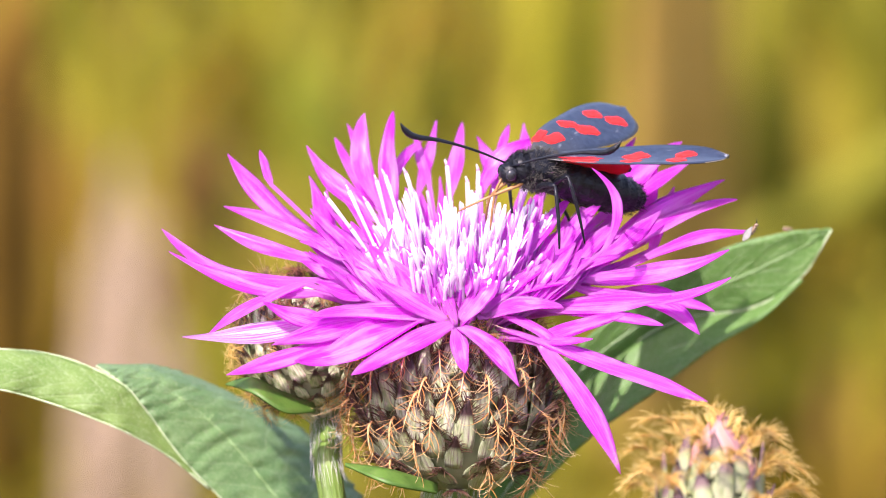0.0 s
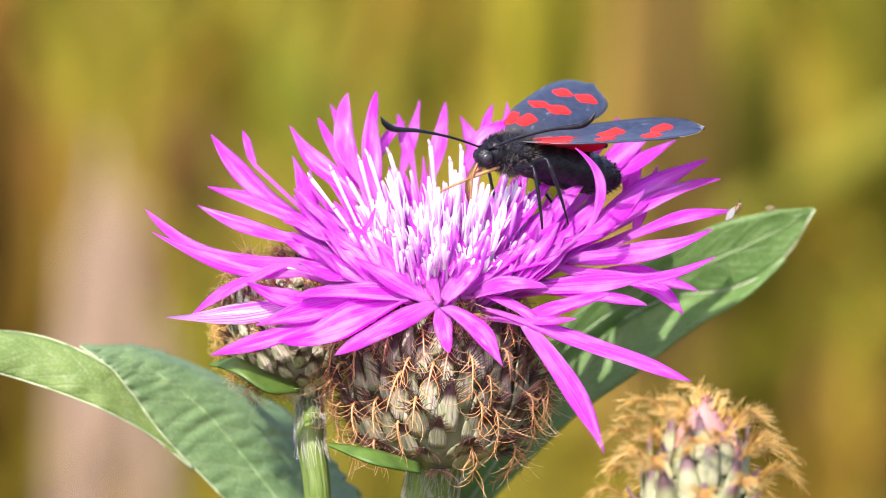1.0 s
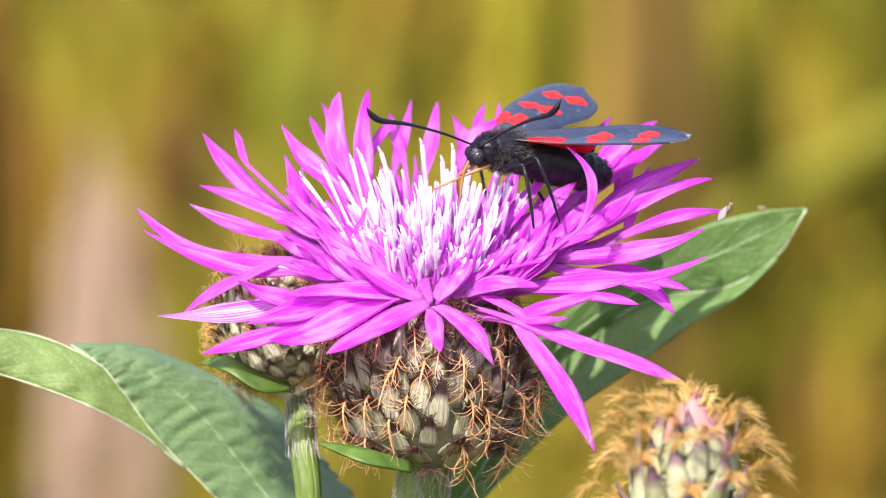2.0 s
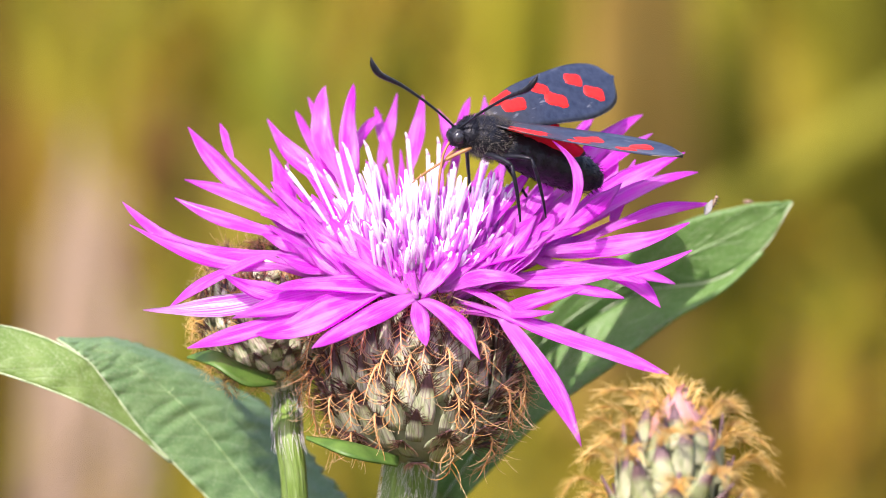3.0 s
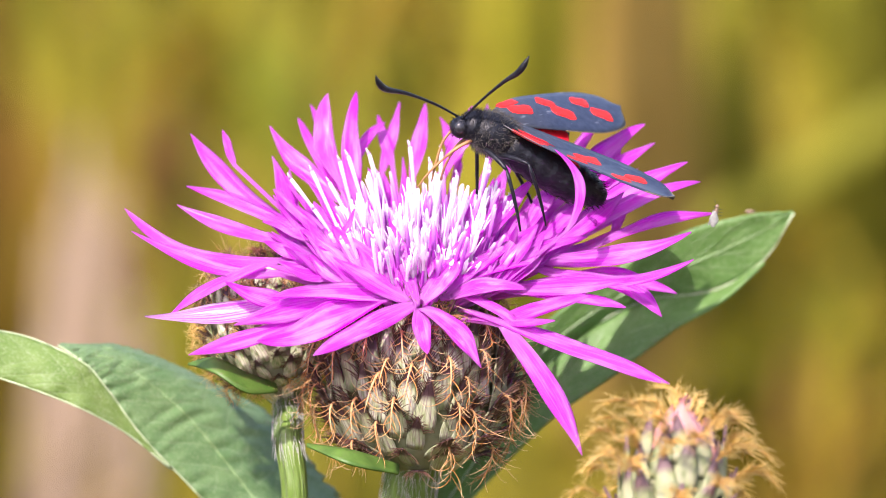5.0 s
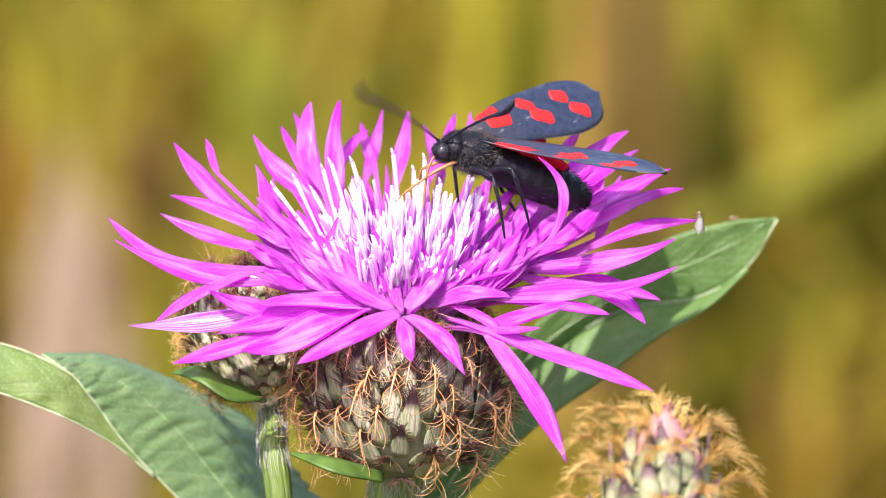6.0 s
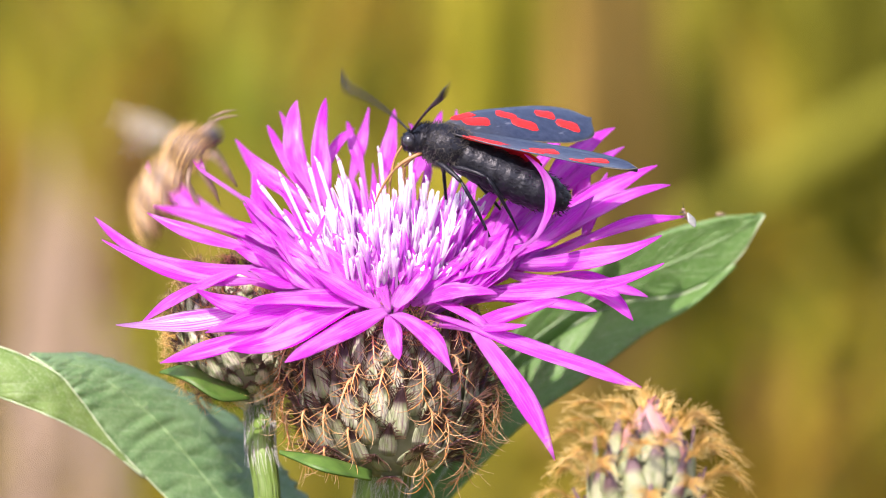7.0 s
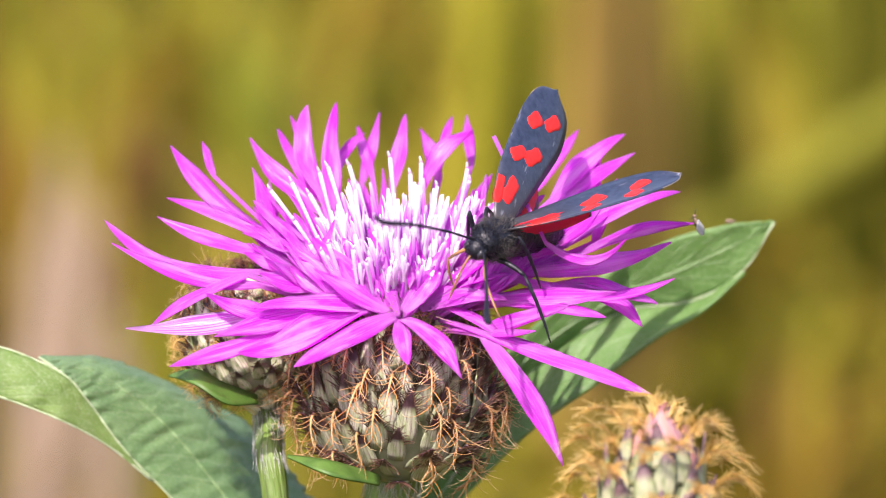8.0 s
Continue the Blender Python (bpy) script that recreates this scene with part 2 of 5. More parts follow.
GNAT_WING = plain_paint("tiny wing, milky", (0.26, 0.27, 0.24), (0.38, 0.39, 0.36), 0.3, 3000, through=0.4)
DRY = plain_paint("dry stalk, beige", (0.22, 0.155, 0.095), (0.315, 0.24, 0.165), 0.7, 30, through=0.1, gloss=0.1)
BLADE_YELLOW = plain_paint("blade, yellow green", (0.27, 0.26, 0.016), (0.35, 0.32, 0.028), 0.6, 30, through=0.3, gloss=0.1)
BLADE_DARK = plain_paint("blade, dark olive", (0.103, 0.107, 0.008), (0.168, 0.158, 0.0135), 0.6, 30, through=0.2, gloss=0.1)
DARKBROWN = plain_paint("withered leaf, brown", (0.17, 0.09, 0.013), (0.235, 0.13, 0.022), 0.7, 30, through=0.2, gloss=0.1)
UMBER = plain_paint("withered leaf, dark umber", (0.10, 0.055, 0.013), (0.145, 0.08, 0.02), 0.7, 30, through=0.2, gloss=0.1)
TAN_LEAF = plain_paint("withered leaf, tan", (0.24, 0.155, 0.030), (0.31, 0.21, 0.05), 0.7, 30, through=0.2, gloss=0.1)
BLADE_GREEN = plain_paint("blade, olive green", (0.17, 0.18, 0.015), (0.23, 0.225, 0.026), 0.6, 30, through=0.3, gloss=0.1)


def ground_paint():
    p = Paint("meadow soil and litter", 0.9)
    p.b.inputs["Specular IOR Level"].default_value = 0.1
    big = p.grain(4.0, detail=3)
    fine = p.grain(60, detail=5)
    c = p.ramp(big, (0.35, (0.085, 0.05, 0.012)), (0.5, (0.14, 0.115, 0.018)), (0.65, (0.18, 0.17, 0.026)))
    c = p.mix(p.ramp(fine, (0.35, (0, 0, 0)), (0.7, (0.4, 0.4, 0.4))), c, (0.22, 0.17, 0.045))
    return p.colour(c).relief(fine, 0.6, 0.02).m


def grass_paint():
    p = Paint("meadow grass", 0.6)
    patch = p.ramp(p.grain(5.5, detail=2), (0.36, (0.17, 0.09, 0.009)), (0.46, (0.19, 0.155, 0.010)), (0.56, (0.20, 0.19, 0.012)), (0.68, (0.10, 0.145, 0.009)))
    c = p.mix(p.ramp(p.island(), (0.2, (0, 0, 0)), (1, (0.35, 0.35, 0.35))), patch, (0.28, 0.22, 0.03))
    p.b.inputs["Specular IOR Level"].default_value = 0.1
    return p.colour(c).glow_through(0.3).m


GROUND, GRASS = ground_paint(), grass_paint()
MEMBRANE = Paint("clear wing", 0.25).colour((0.75, 0.70, 0.60))
MEMBRANE.b.inputs["Alpha"].default_value = 0.08
MEMBRANE = MEMBRANE.m


# ---- shaping; lengths in millimetres ----
def shaped(name, verts, faces, uvs, *materials, slots=None):
    me = bpy.data.meshes.new(name)
    me.from_pydata([(v[0] / 1000, v[1] / 1000, v[2] / 1000) for v in verts], [], faces)
    if uvs:
        layer = me.uv_layers.new(name="UVMap").data
        for loop in me.loops:
            layer[loop.index].uv = uvs[loop.vertex_index]
    for m in materials:
        me.materials.append(m)
    for poly in me.polygons:
        poly.use_smooth = True
        if slots:
            poly.material_index = slots[poly.index]
    me.update()
    return me


def part(name, me, parent, label="", at=None):
    ob = new(name, me)
    ob.parent = parent
    if at is not None:
        ob.matrix_basis = at
    return tagged(ob, label)


def thing(name, label, category, at=None, group="", kind=""):
    ob = new(name)
    ob.empty_display_size = 0.005
    if at is not None:
        ob.matrix_basis = at
    return tagged(ob, label, category, group, kind)


class Heap:
    """Vertices, faces and their UVs, gathered for one mesh."""

    def __init__(self):
        self.v, self.f, self.uv, self.slot = [], [], [], []

    def tube(self, line, radii, sides=6, slot=0, cap=True, squash=1.0, u=0.0):
        """A tube along a line of points."""
        n, first = len(line), len(self.v)
        ref = Vector((0.31, 0.72, 0.62))
        for i, p in enumerate(line):
            t = (line[min(i + 1, n - 1)] - line[max(i - 1, 0)]).normalized()
            a = t.cross(ref)
            if a.length < 1e-4:
                a = t.cross(Vector((1, 0, 0)))
            a.normalize()
            b = t.cross(a)
            for k in range(sides):
                g = 2 * math.pi * k / sides
                self.v.append(p + (a * math.cos(g) + b * math.sin(g) * squash) * radii[i])
                self.uv.append((u + k / sides, i / (n - 1)))
        for i in range(n - 1):
            for k in range(sides):
                j = (k + 1) % sides
                self.f.append((first + i * sides + k, first + i * sides + j, first + (i + 1) * sides + j, first + (i + 1) * sides + k))
                self.slot.append(slot)
        if cap:
            self.f.append(tuple(first + k for k in reversed(range(sides))))
            self.f.append(tuple(first + (n - 1) * sides + k for k in range(sides)))
            self.slot += [slot, slot]
        return self

    def sheet(self, rows, thick, slot=0, both=None):
        """A thin sheet with real thickness over rows of points, closed round its rim."""
        n, m, first = len(rows), len(rows[0]), len(self.v)
        for side in (0, 1):
            for i in range(n):
                for j in range(m):
                    p = rows[i][j]
                    du = rows[min(i + 1, n - 1)][j] - rows[max(i - 1, 0)][j]
                    dv = rows[i][min(j + 1, m - 1)] - rows[i][max(j - 1, 0)]
                    nn = du.cross(dv)
                    nn = nn.normalized() if nn.length > 1e-9 else Vector((0, 0, 1))
                    self.v.append(p + nn * (thick / 2 if side == 0 else -thick / 2))
                    self.uv.append((j / (m - 1), i / (n - 1)))
        o = n * m
        for i in range(n - 1):
            for j in range(m - 1):
                a = first + i * m + j
                self.f.append((a, a + m, a + m + 1, a + 1))
                self.f.append((o + a, o + a + 1, o + a + m + 1, o + a + m))
                self.slot += [slot, slot if both is None else both]
        rim = [(i, 0) for i in range(n)] + [(n - 1, j) for j in range(1, m)] + [(i, m - 1) for i in range(n - 2, -1, -1)] + [(0, j) for j in range(m - 2, 0, -1)]
        for k, (i, j) in enumerate(rim):
            i2, j2 = rim[(k + 1) % len(rim)]
            a, b = first + i * m + j, first + i2 * m + j2
            self.f.append((a, o + a, o + b, b))
            self.slot.append(slot)
        return self

    def ball(self, centre, size, rings=10, sides=14, slot=0, ripple=0.0):
        """A closed lathe about x."""
        line, first = [], len(self.v)
        for i in range(rings + 1):
            g = math.pi * i / rings
            for k in range(sides):
                q = 2 * math.pi * k / sides
                r = math.sin(g) * (1 + ripple * math.sin(9 * g)) + 1e-3
                self.v.append(Vector(centre) + Vector((-math.cos(g) * size[0], r * math.cos(q) * size[1], r * math.sin(q) * size[2])))
                self.uv.append((k / sides, i / rings))
        for i in range(rings):
            for k in range(sides):
                j = (k + 1) % sides
                self.f.append((first + i * sides + k, first + i * sides + j, first + (i + 1) * sides + j, first + (i + 1) * sides + k))
                self.slot.append(slot)
        return self

    def mesh(self, name, *materials):
        return shaped(name, self.v, self.f, self.uv, *materials, slots=self.slot)


def glide(points, n):
    """n points on a smooth line through the given ones."""
    p = [Vector(q) for q in points]
    p = [p[0] * 2 - p[1]] + p + [p[-1] * 2 - p[-2]]
    out = []
    for k in range(n):
        s = k / (n - 1) * (len(p) - 3)
        i = min(int(s), len(p) - 4)
        t = s - i
        a, b, c, d = p[i:i + 4]
        out.append(0.5 * (2 * b + (c - a) * t + (2 * a - 5 * b + 4 * c - d) * t * t + (3 * b - a - 3 * c + d) * t ** 3))
    return out


def aim(origin, way, up=(0, 0, 1)):
    """The pose at origin whose x axis goes along way."""
    x = Vector(way).normalized()
    y = Vector(up).cross(x)
    if y.length < 1e-5:
        y = Vector((0, 1, 0)).cross(x)
    y.normalize()
    z = x.cross(y)
    m = Matrix((x, y, z)).transposed().to_4x4()
    m.translation = origin
    return m


dice = random.Random(7)


# ---- ground, meadow and far stalks ----
def make_ground():
    def spread(k):
        u = k / 40 - 1
        return 60000 * u * abs(u) ** 1.8
    rows = [[Vector((spread(j), spread(i), -550 + 12 * noise.noise(Vector((j * 0.7, i * 0.9, 0))))) for j in range(81)] for i in range(81)]
    ob = new("ground", Heap().sheet(rows, 40).mesh("ground", GROUND))
    tagged(ob, "meadow soil with brown and olive plant litter", "ground", kind="structure")


def make_grass():
    heap, rnd = Heap(), random.Random(3)
    for k in range(62000):
        if k < 5000:
            y = 500 + 3600 * rnd.random() ** 0.8
            x = rnd.uniform(-1, 1) * (260 + 0.16 * y)
        else:
            far, way = 40 + 3600 * abs(rnd.gauss(0, 1)) ** 0.8, rnd.uniform(0, 6.283)
            x, y = far * math.cos(way), far * math.sin(way)
        tall, lean, turn = rnd.uniform(40, 170), rnd.uniform(0.2, 0.9), rnd.uniform(0, 6.3)
        w = rnd.uniform(2, 7) if k < 5000 else rnd.uniform(4, 11)
        side = Vector((math.cos(turn + 1.57), math.sin(turn + 1.57), 0)) * w
        line = [Vector((x, y, -548)) + Vector((math.cos(turn) * lean * tall * s * s, math.sin(turn) * lean * tall * s * s, tall * s * (1 - 0.25 * lean * s))) for s in (0, 0.45, 0.8, 1)]
        first = len(heap.v)
        for p, k in zip(line, (1, 0.9, 0.6, 0.08)):
            heap.v += [p - side * k, p + side * k]
            heap.uv += [(0, 0), (1, 1)]
        for i in range(3):
            a = first + 2 * i
            heap.f.append((a, a + 1, a + 3, a + 2))
            heap.slot.append(0)
    ob = new("meadow_grass", heap.mesh("meadow grass", GRASS))
    tagged(ob, "olive and straw-coloured meadow grass, out of focus", "grass", kind="stuff")


def far_blade(name, label, category, foot, top, width, material, bend=0.0, group=""):
    """A broad blade or stalk from foot to top, millimetres."""
    f, t = Vector(foot), Vector(top)
    side = Vector((1, 0, 0))
    side = (side - (t - f).normalized() * side.dot((t - f).normalized())).normalized()
    rows = []
    for i in range(15):
        s = i / 14
        p = f.lerp(t, s) + Vector((0, -1, 0)) * bend * math.sin(math.pi * s) + side * bend * 0.4 * math.sin(2 * s)
        w = width * (1 - 0.8 * s ** 5)
        rows.append([p + side * w * (k - 2) / 4 + Vector((0, 0.25 * w * abs(k - 2) / 2, 0)) for k in range(5)])
    ob = new(name, Heap().sheet(rows, 1.2).mesh(name, material))
    return tagged(ob, label, category, group)


make_ground()
make_grass()
for k in range(8):
    x, y = -105 + 4.2 * k, 1240 + (0, 180, 60, 260, 110, 320, 30, 210)[k]
    f = (y + 773) / 2013
    far_blade("dry_stalk", "pale beige dry stalk standing in the meadow", "stalk",
              (x * f, y, -552), (x * f + 2, y + 8, 207 + f * (-575, -548, -532, -522, -530, -540, -562, -580)[k] + 65 * (f - 1)), 7 * f, DRY, 3, "dry stalks")
for k in range(5):
    far_blade("grass_blade", "broad yellow-green grass blade standing upright", "grass blade",
              (16 + 8 * k, 1540 + 12 * k, -552), (30 + 8 * k, 1545 + 12 * k, (-270, -300, -250, -310, -280)[k]), 10, BLADE_YELLOW, 8, "upright blades")
for k in range(3):
    far_blade("leaning_blade", "olive green grass blade leaning over", "grass blade",
              (-95 - 14 * k, 1550 + 20 * k, -552), (262, 1560 + 20 * k, -322 - 16 * k), 15, BLADE_GREEN, -12, "leaning blades")
for k in range(6):
    far_blade("dark_blade", "dark olive grass blade standing upright", "grass blade",
              (84 + 6 * k, 1640 + 12 * k, -552), (88 + 6 * k, 1640 + 12 * k, (-380, -360, -390, -350, -370, -400)[k]), 9, BLADE_DARK, 6, "dark blades")
for k in range(3):
    far_blade("brown_leaf", "withered brown leaf in the grass", "leaf",
              (112 + 12 * k, 1500 + 15 * k, -552), (122 + 14 * k, 1500 + 15 * k, -440 - 6 * k), 14, UMBER, 4, "withered leaves")
for k in range(3):
    far_blade("brown_leaf", "withered brown leaf in the grass", "leaf",
              (-152 + 9 * k, 1500 + 15 * k, -552), (-148 + 8 * k, 1500 + 15 * k, -325 + 12 * k), 15, DARKBROWN, 4, "withered leaves")
for k in range(4):
    far_blade("dark_blade", "dark olive grass blade standing upright", "grass blade",
              (146 + 10 * k, 1760 + 12 * k, -552), (150 + 10 * k, 1760 + 12 * k, (-330, -310, -322, -305)[k]), 12, BLADE_DARK, 5, "dark blades")
for k in range(4):
    far_blade("tan_leaf", "withered tan leaf standing in the grass", "leaf",
              (56 + 9 * k, 1470 + 14 * k, -552), (58 + 9 * k, 1470 + 14 * k, (-285, -268, -280, -300)[k]), 13, TAN_LEAF, 4, "tan leaves")
for k in range(5):
    far_blade("dark_blade", "dark olive grass blade standing upright", "grass blade",
              (120 + 8 * k, 1640 + 12 * k, -552), (124 + 8 * k, 1640 + 12 * k, (-468, -458, -464, -456, -470)[k]), 11, BLADE_DARK, 3, "dark blades")
for k in range(3):
    far_blade("brown_leaf", "withered brown leaf in the grass", "leaf",
              (-88 + 7 * k, 1600 + 15 * k, -552), (-86 + 6 * k, 1600 + 15 * k, -388 - 6 * k), 13, UMBER, 4, "withered leaves")


# ---- knapweed ----
def petal_mesh(rnd, root, tip, width, bow, roll, material=PETAL):
    """A lobe of an outer floret: a narrow foot, a gutter along its middle, a pointed end."""
    foot = Vector((0, 0, 0))
    way = tip - foot
    long = way.length
    neck = root.length > 1.2
    face = Vector((0.25 * math.cos(roll), -0.75 + 0.4 * math.sin(roll * 1.7), 0.9))
    lift = (Vector((0, 0.26, 0.97)) - way * (Vector((0, 0.26, 0.97)).dot(way) / long ** 2)).normalized()
    if abs(way.normalized().z) > 0.75:
        lift = Vector((-1, 0, 0)) if way.z > 0 else Vector((1, 0, 0))
        lift = (lift - way * (lift.dot(way) / long ** 2)).normalized()
    verts, faces, uvs, n = [], [], [], (29 if neck else 25)
    wob, hook, gutter = rnd.uniform(-0.8, 0.8), rnd.uniform(-0.5, 0.6), rnd.uniform(0.15, 0.75)
    for i in range(n):
        s = (i - n + 25) / 24
        if s < 0:
            q = -s * 6
            p = root * q + Vector((0, 0, 0.5)) * q * (1 - q) + way * -0.05 * q * (1 - q)
            t = (way.normalized() * (1 - q) - root.normalized()).normalized()
            s = 0.0
        else:
            p = foot + way * s + lift * (bow * 4 * s * (1 - s) + 0.6 * wob * math.sin(s * 6.5) * s * (1 - s) + 0.16 * long * hook * (s ** 3 - s))
            t = (way + lift * bow * 4 * (1 - 2 * s)).normalized()
        nn = (face - t * face.dot(t)).normalized()
        sd = t.cross(nn)
        tw = wob * 1.6 * (s - 0.4)
        sd, nn = sd * math.cos(tw) + nn * math.sin(tw), nn * math.cos(tw) - sd * math.sin(tw)
        w = width * 0.5 * (0.42 * (1 - s) ** 1.4 + 0.92 * max(0.0, math.sin(math.pi * s ** 1.05)) ** 0.8) * (1 + 0.2 * math.sin(9 * s + roll) * s) + 0.04
        dip = w * gutter
        th = 0.05 + 0.05 * (1 - s)
        for x, z in ((-1, 0.9 + 0.3 * math.sin(6 * s + roll)), (-0.5, 0.1), (0, 0.3 + 0.25 * math.sin(roll)), (0.5, 0.1), (1, 0.9 + 0.3 * math.cos(7 * s + roll))):
            verts.append(p + sd * w * x + nn * (dip * z + th))
            uvs.append(((x + 1) / 2 + roll, s))
        for x, z in ((0.6, 0.2), (0, -0.2), (-0.6, 0.2)):
            verts.append(p + sd * w * x + nn * (dip * z - th))
            uvs.append(((x + 1) / 2 + roll, s))
    for i in range(n - 1):
        for k in range(8):
            j = (k + 1) % 8
            faces.append((i * 8 + k, i * 8 + j, (i + 1) * 8 + j, (i + 1) * 8 + k))
    faces.append(tuple(reversed(range(8))))
    faces.append(tuple((n - 1) * 8 + k for k in range(8)))
    return shaped("petal", verts, faces, uvs, material)


def floret_meshes(rnd, material, kind):
    """Inner florets, upright along z, about 10 long: a slit lobe, or a tube with a forked end."""
    out = []
    for _ in range(4):
        heap = Heap()
        bend = Vector((rnd.uniform(-1, 1), rnd.uniform(-1, 1), 0)) * 0.9
        line = [Vector((0, 0, 10 * s)) + bend * s * s for s in (0, 0.2, 0.4, 0.6, 0.8, 0.93, 1)]
        if kind == "lobe":
            heap.tube(line, [0.16, 0.18, 0.22, 0.30, 0.33, 0.29, 0.13], 6, squash=0.75)
            for g in (0, 2.1, 4.2):
                d = Vector((math.cos(g), math.sin(g), 0))
                heap.tube([line[3], line[4] + d * 0.4, line[5] + d * 0.7, line[5] + d * 0.85 + Vector((0, 0, 0.3))], [0.13, 0.14, 0.10, 0.02], 5, squash=0.55)
        elif kind == "tube":
            heap.tube(line, [0.15, 0.15, 0.17, 0.21, 0.23, 0.22, 0.16], 6)
        else:
            heap.tube(line, [0.15, 0.15, 0.16, 0.18, 0.19, 0.23, 0.2], 7)
            heap.tube([line[-1], line[-1] + Vector((0.25, 0.1, 0.5))], [0.2, 0.06], 5)
        out.append(heap.mesh("floret", material))
    return out


def bract_meshes(rnd, material):
    out = []
    for _ in range(3):
        rows = []
        for i in range(7):
            s = i / 6
            w = 1.45 * (0.8 + 0.3 * math.sin(math.pi * s)) * (1 - 0.93 * s ** 1.7)
            rows.append([Vector(((k / 3 - 1) * w, 6.6 * s - 1.2, 0.30 * (1 - (k / 3 - 1) ** 2) * (1 - 0.4 * s) + 0.85 * s - 0.22)) for k in range(7)])
        out.append(Heap().sheet(rows, 0.18).mesh("bract", material))
    return out


def fringe_meshes(rnd, material, droop, size, hairs=18, thin=0.058, long=3.0, curl=1.8):
    """The comb of bristles on a bract: a spine that bends outwards, with hairs on both sides."""
    out = []
    for _ in range(4):
        heap = Heap()
        d = droop * rnd.uniform(0.7, 1.2)
        spine = glide([(0, 4.3, 0.75), (0, 5.3, 1.2), (rnd.uniform(-0.4, 0.4), 5.6 - 0.5 * d, 2.0), (rnd.uniform(-0.8, 0.8), 5.4 - 2.2 * d, 2.7), (rnd.uniform(-1, 1), 5.2 - 3.6 * d, 2.8)], 9)
        spine = [spine[0] + (p - spine[0]) * size for p in spine]
        heap.tube(spine, [0.3, 0.24, 0.19, 0.15, 0.12, 0.1, 0.08, 0.06, 0.03], 5, squash=0.6)
        for i in range(hairs):
            s = 0.3 + 7.4 * i / hairs
            k = int(s)
            p = spine[k].lerp(spine[min(k + 1, 8)], s - k)
            t = (spine[min(k + 1, 8)] - spine[k]).normalized()
            sg = 1 if i % 2 else -1
            away = (Vector((sg, 0.1, 0.25)) + t * rnd.uniform(0.1, 0.8)).normalized()
            ln = size * rnd.uniform(0.5, 1.45) * long * (1 - 0.5 * i / hairs)
            axis = away.cross(Vector((rnd.uniform(-1, 1), rnd.uniform(-1, 1), rnd.uniform(-1, 1)))).normalized()
            bend, line = Matrix.Rotation(curl * rnd.uniform(0.15, 1.0) / 7, 3, axis), [p]
            for _ in range(7):
                line.append(line[-1] + away * ln / 7)
                away = bend @ away
            heap.tube(line, [thin * 1.3, thin * 1.15, thin * 1.05, thin, thin * 0.9, thin * 0.75, thin * 0.55, thin * 0.25], 3, cap=False)
        out.append(heap.mesh("fringe", material))
    return out


def spray_meshes(rnd, material):
    """An orange spine that leaves a bract's tip, hangs over and splits into long thin hairs."""
    out = []
    for _ in range(6):
        heap, a, d = Heap(), rnd.uniform(-0.9, 0.9), rnd.uniform(0.7, 1.25)
        spine = glide([(0, 4.6, 0.45), (0, 5.3, 1.0), (a * 0.3, 5.3 - 0.3 * d, 1.9), (a * 0.7, 4.7 - 1.3 * d, 2.7), (a, 3.9 - 2.6 * d, 3.1)], 9)
        heap.tube(spine, [0.26, 0.25, 0.21, 0.17, 0.14, 0.12, 0.1, 0.08, 0.05], 5, squash=0.7)
        for i in range(11):
            s = 2.6 + 5.3 * i / 11
            k = int(s)
            p, t = spine[k].lerp(spine[k + 1], s - k), (spine[k + 1] - spine[k]).normalized()
            sg = 1 if i % 2 else -1
            away = (Vector((sg * rnd.uniform(0.5, 1.1), rnd.uniform(-0.2, 0.3), rnd.uniform(0.0, 0.5))) + t * rnd.uniform(0.6, 1.2)).normalized()
            ln = rnd.uniform(1.8, 5.0)
            axis = away.cross(Vector((rnd.uniform(-1, 1), rnd.uniform(-1, 1), rnd.uniform(-1, 1)))).normalized()
            bend, line = Matrix.Rotation(rnd.uniform(0.4, 2.6) / 6, 3, axis), [p]
            for _ in range(6):
                line.append(line[-1] + away * ln / 6)
                away = bend @ away
            heap.tube(line, [0.065, 0.055, 0.048, 0.043, 0.038, 0.03, 0.013], 3, cap=False)
        out.append(heap.mesh("fringe", material))
    return out


def lash_meshes(rnd, material):
    """Short dark lashes along both margins of a bract's tip."""
    out = []
    for _ in range(3):
        heap = Heap()
        for i in range(22):
            f, sg = 0.5 + 0.5 * i / 21, 1 if i % 2 else -1
            p = Vector((sg * 1.45 * (1 - 0.93 * f ** 1.7), 6.6 * f - 1.2, 0.85 * f - 0.05))
            way = Vector((sg * rnd.uniform(0.5, 1.1) * (1.3 - f), rnd.uniform(0.5, 1.0), rnd.uniform(0.15, 0.6))).normalized() * rnd.uniform(1.4, 2.8)
            heap.tube([p, p + way * 0.4, p + way * 0.75 + Vector((0, -0.05, 0.1)), p + way + Vector((0, -0.2, 0.25))], [0.075, 0.06, 0.045, 0.02], 3, cap=False)
        edge = [Vector((sg * 1.45 * (1 - 0.93 * f ** 1.7), 6.6 * f - 1.2, 0.85 * f - 0.07)) for sg, f in ((-1, 0.5), (-1, 0.65), (-1, 0.8), (-1, 0.92), (0, 1), (1, 0.92), (1, 0.8), (1, 0.65), (1, 0.5))]
        heap.tube(edge, [0.05, 0.07, 0.08, 0.09, 0.1, 0.09, 0.08, 0.07, 0.05], 4)
        out.append(heap.mesh("lashes", material))
    return out


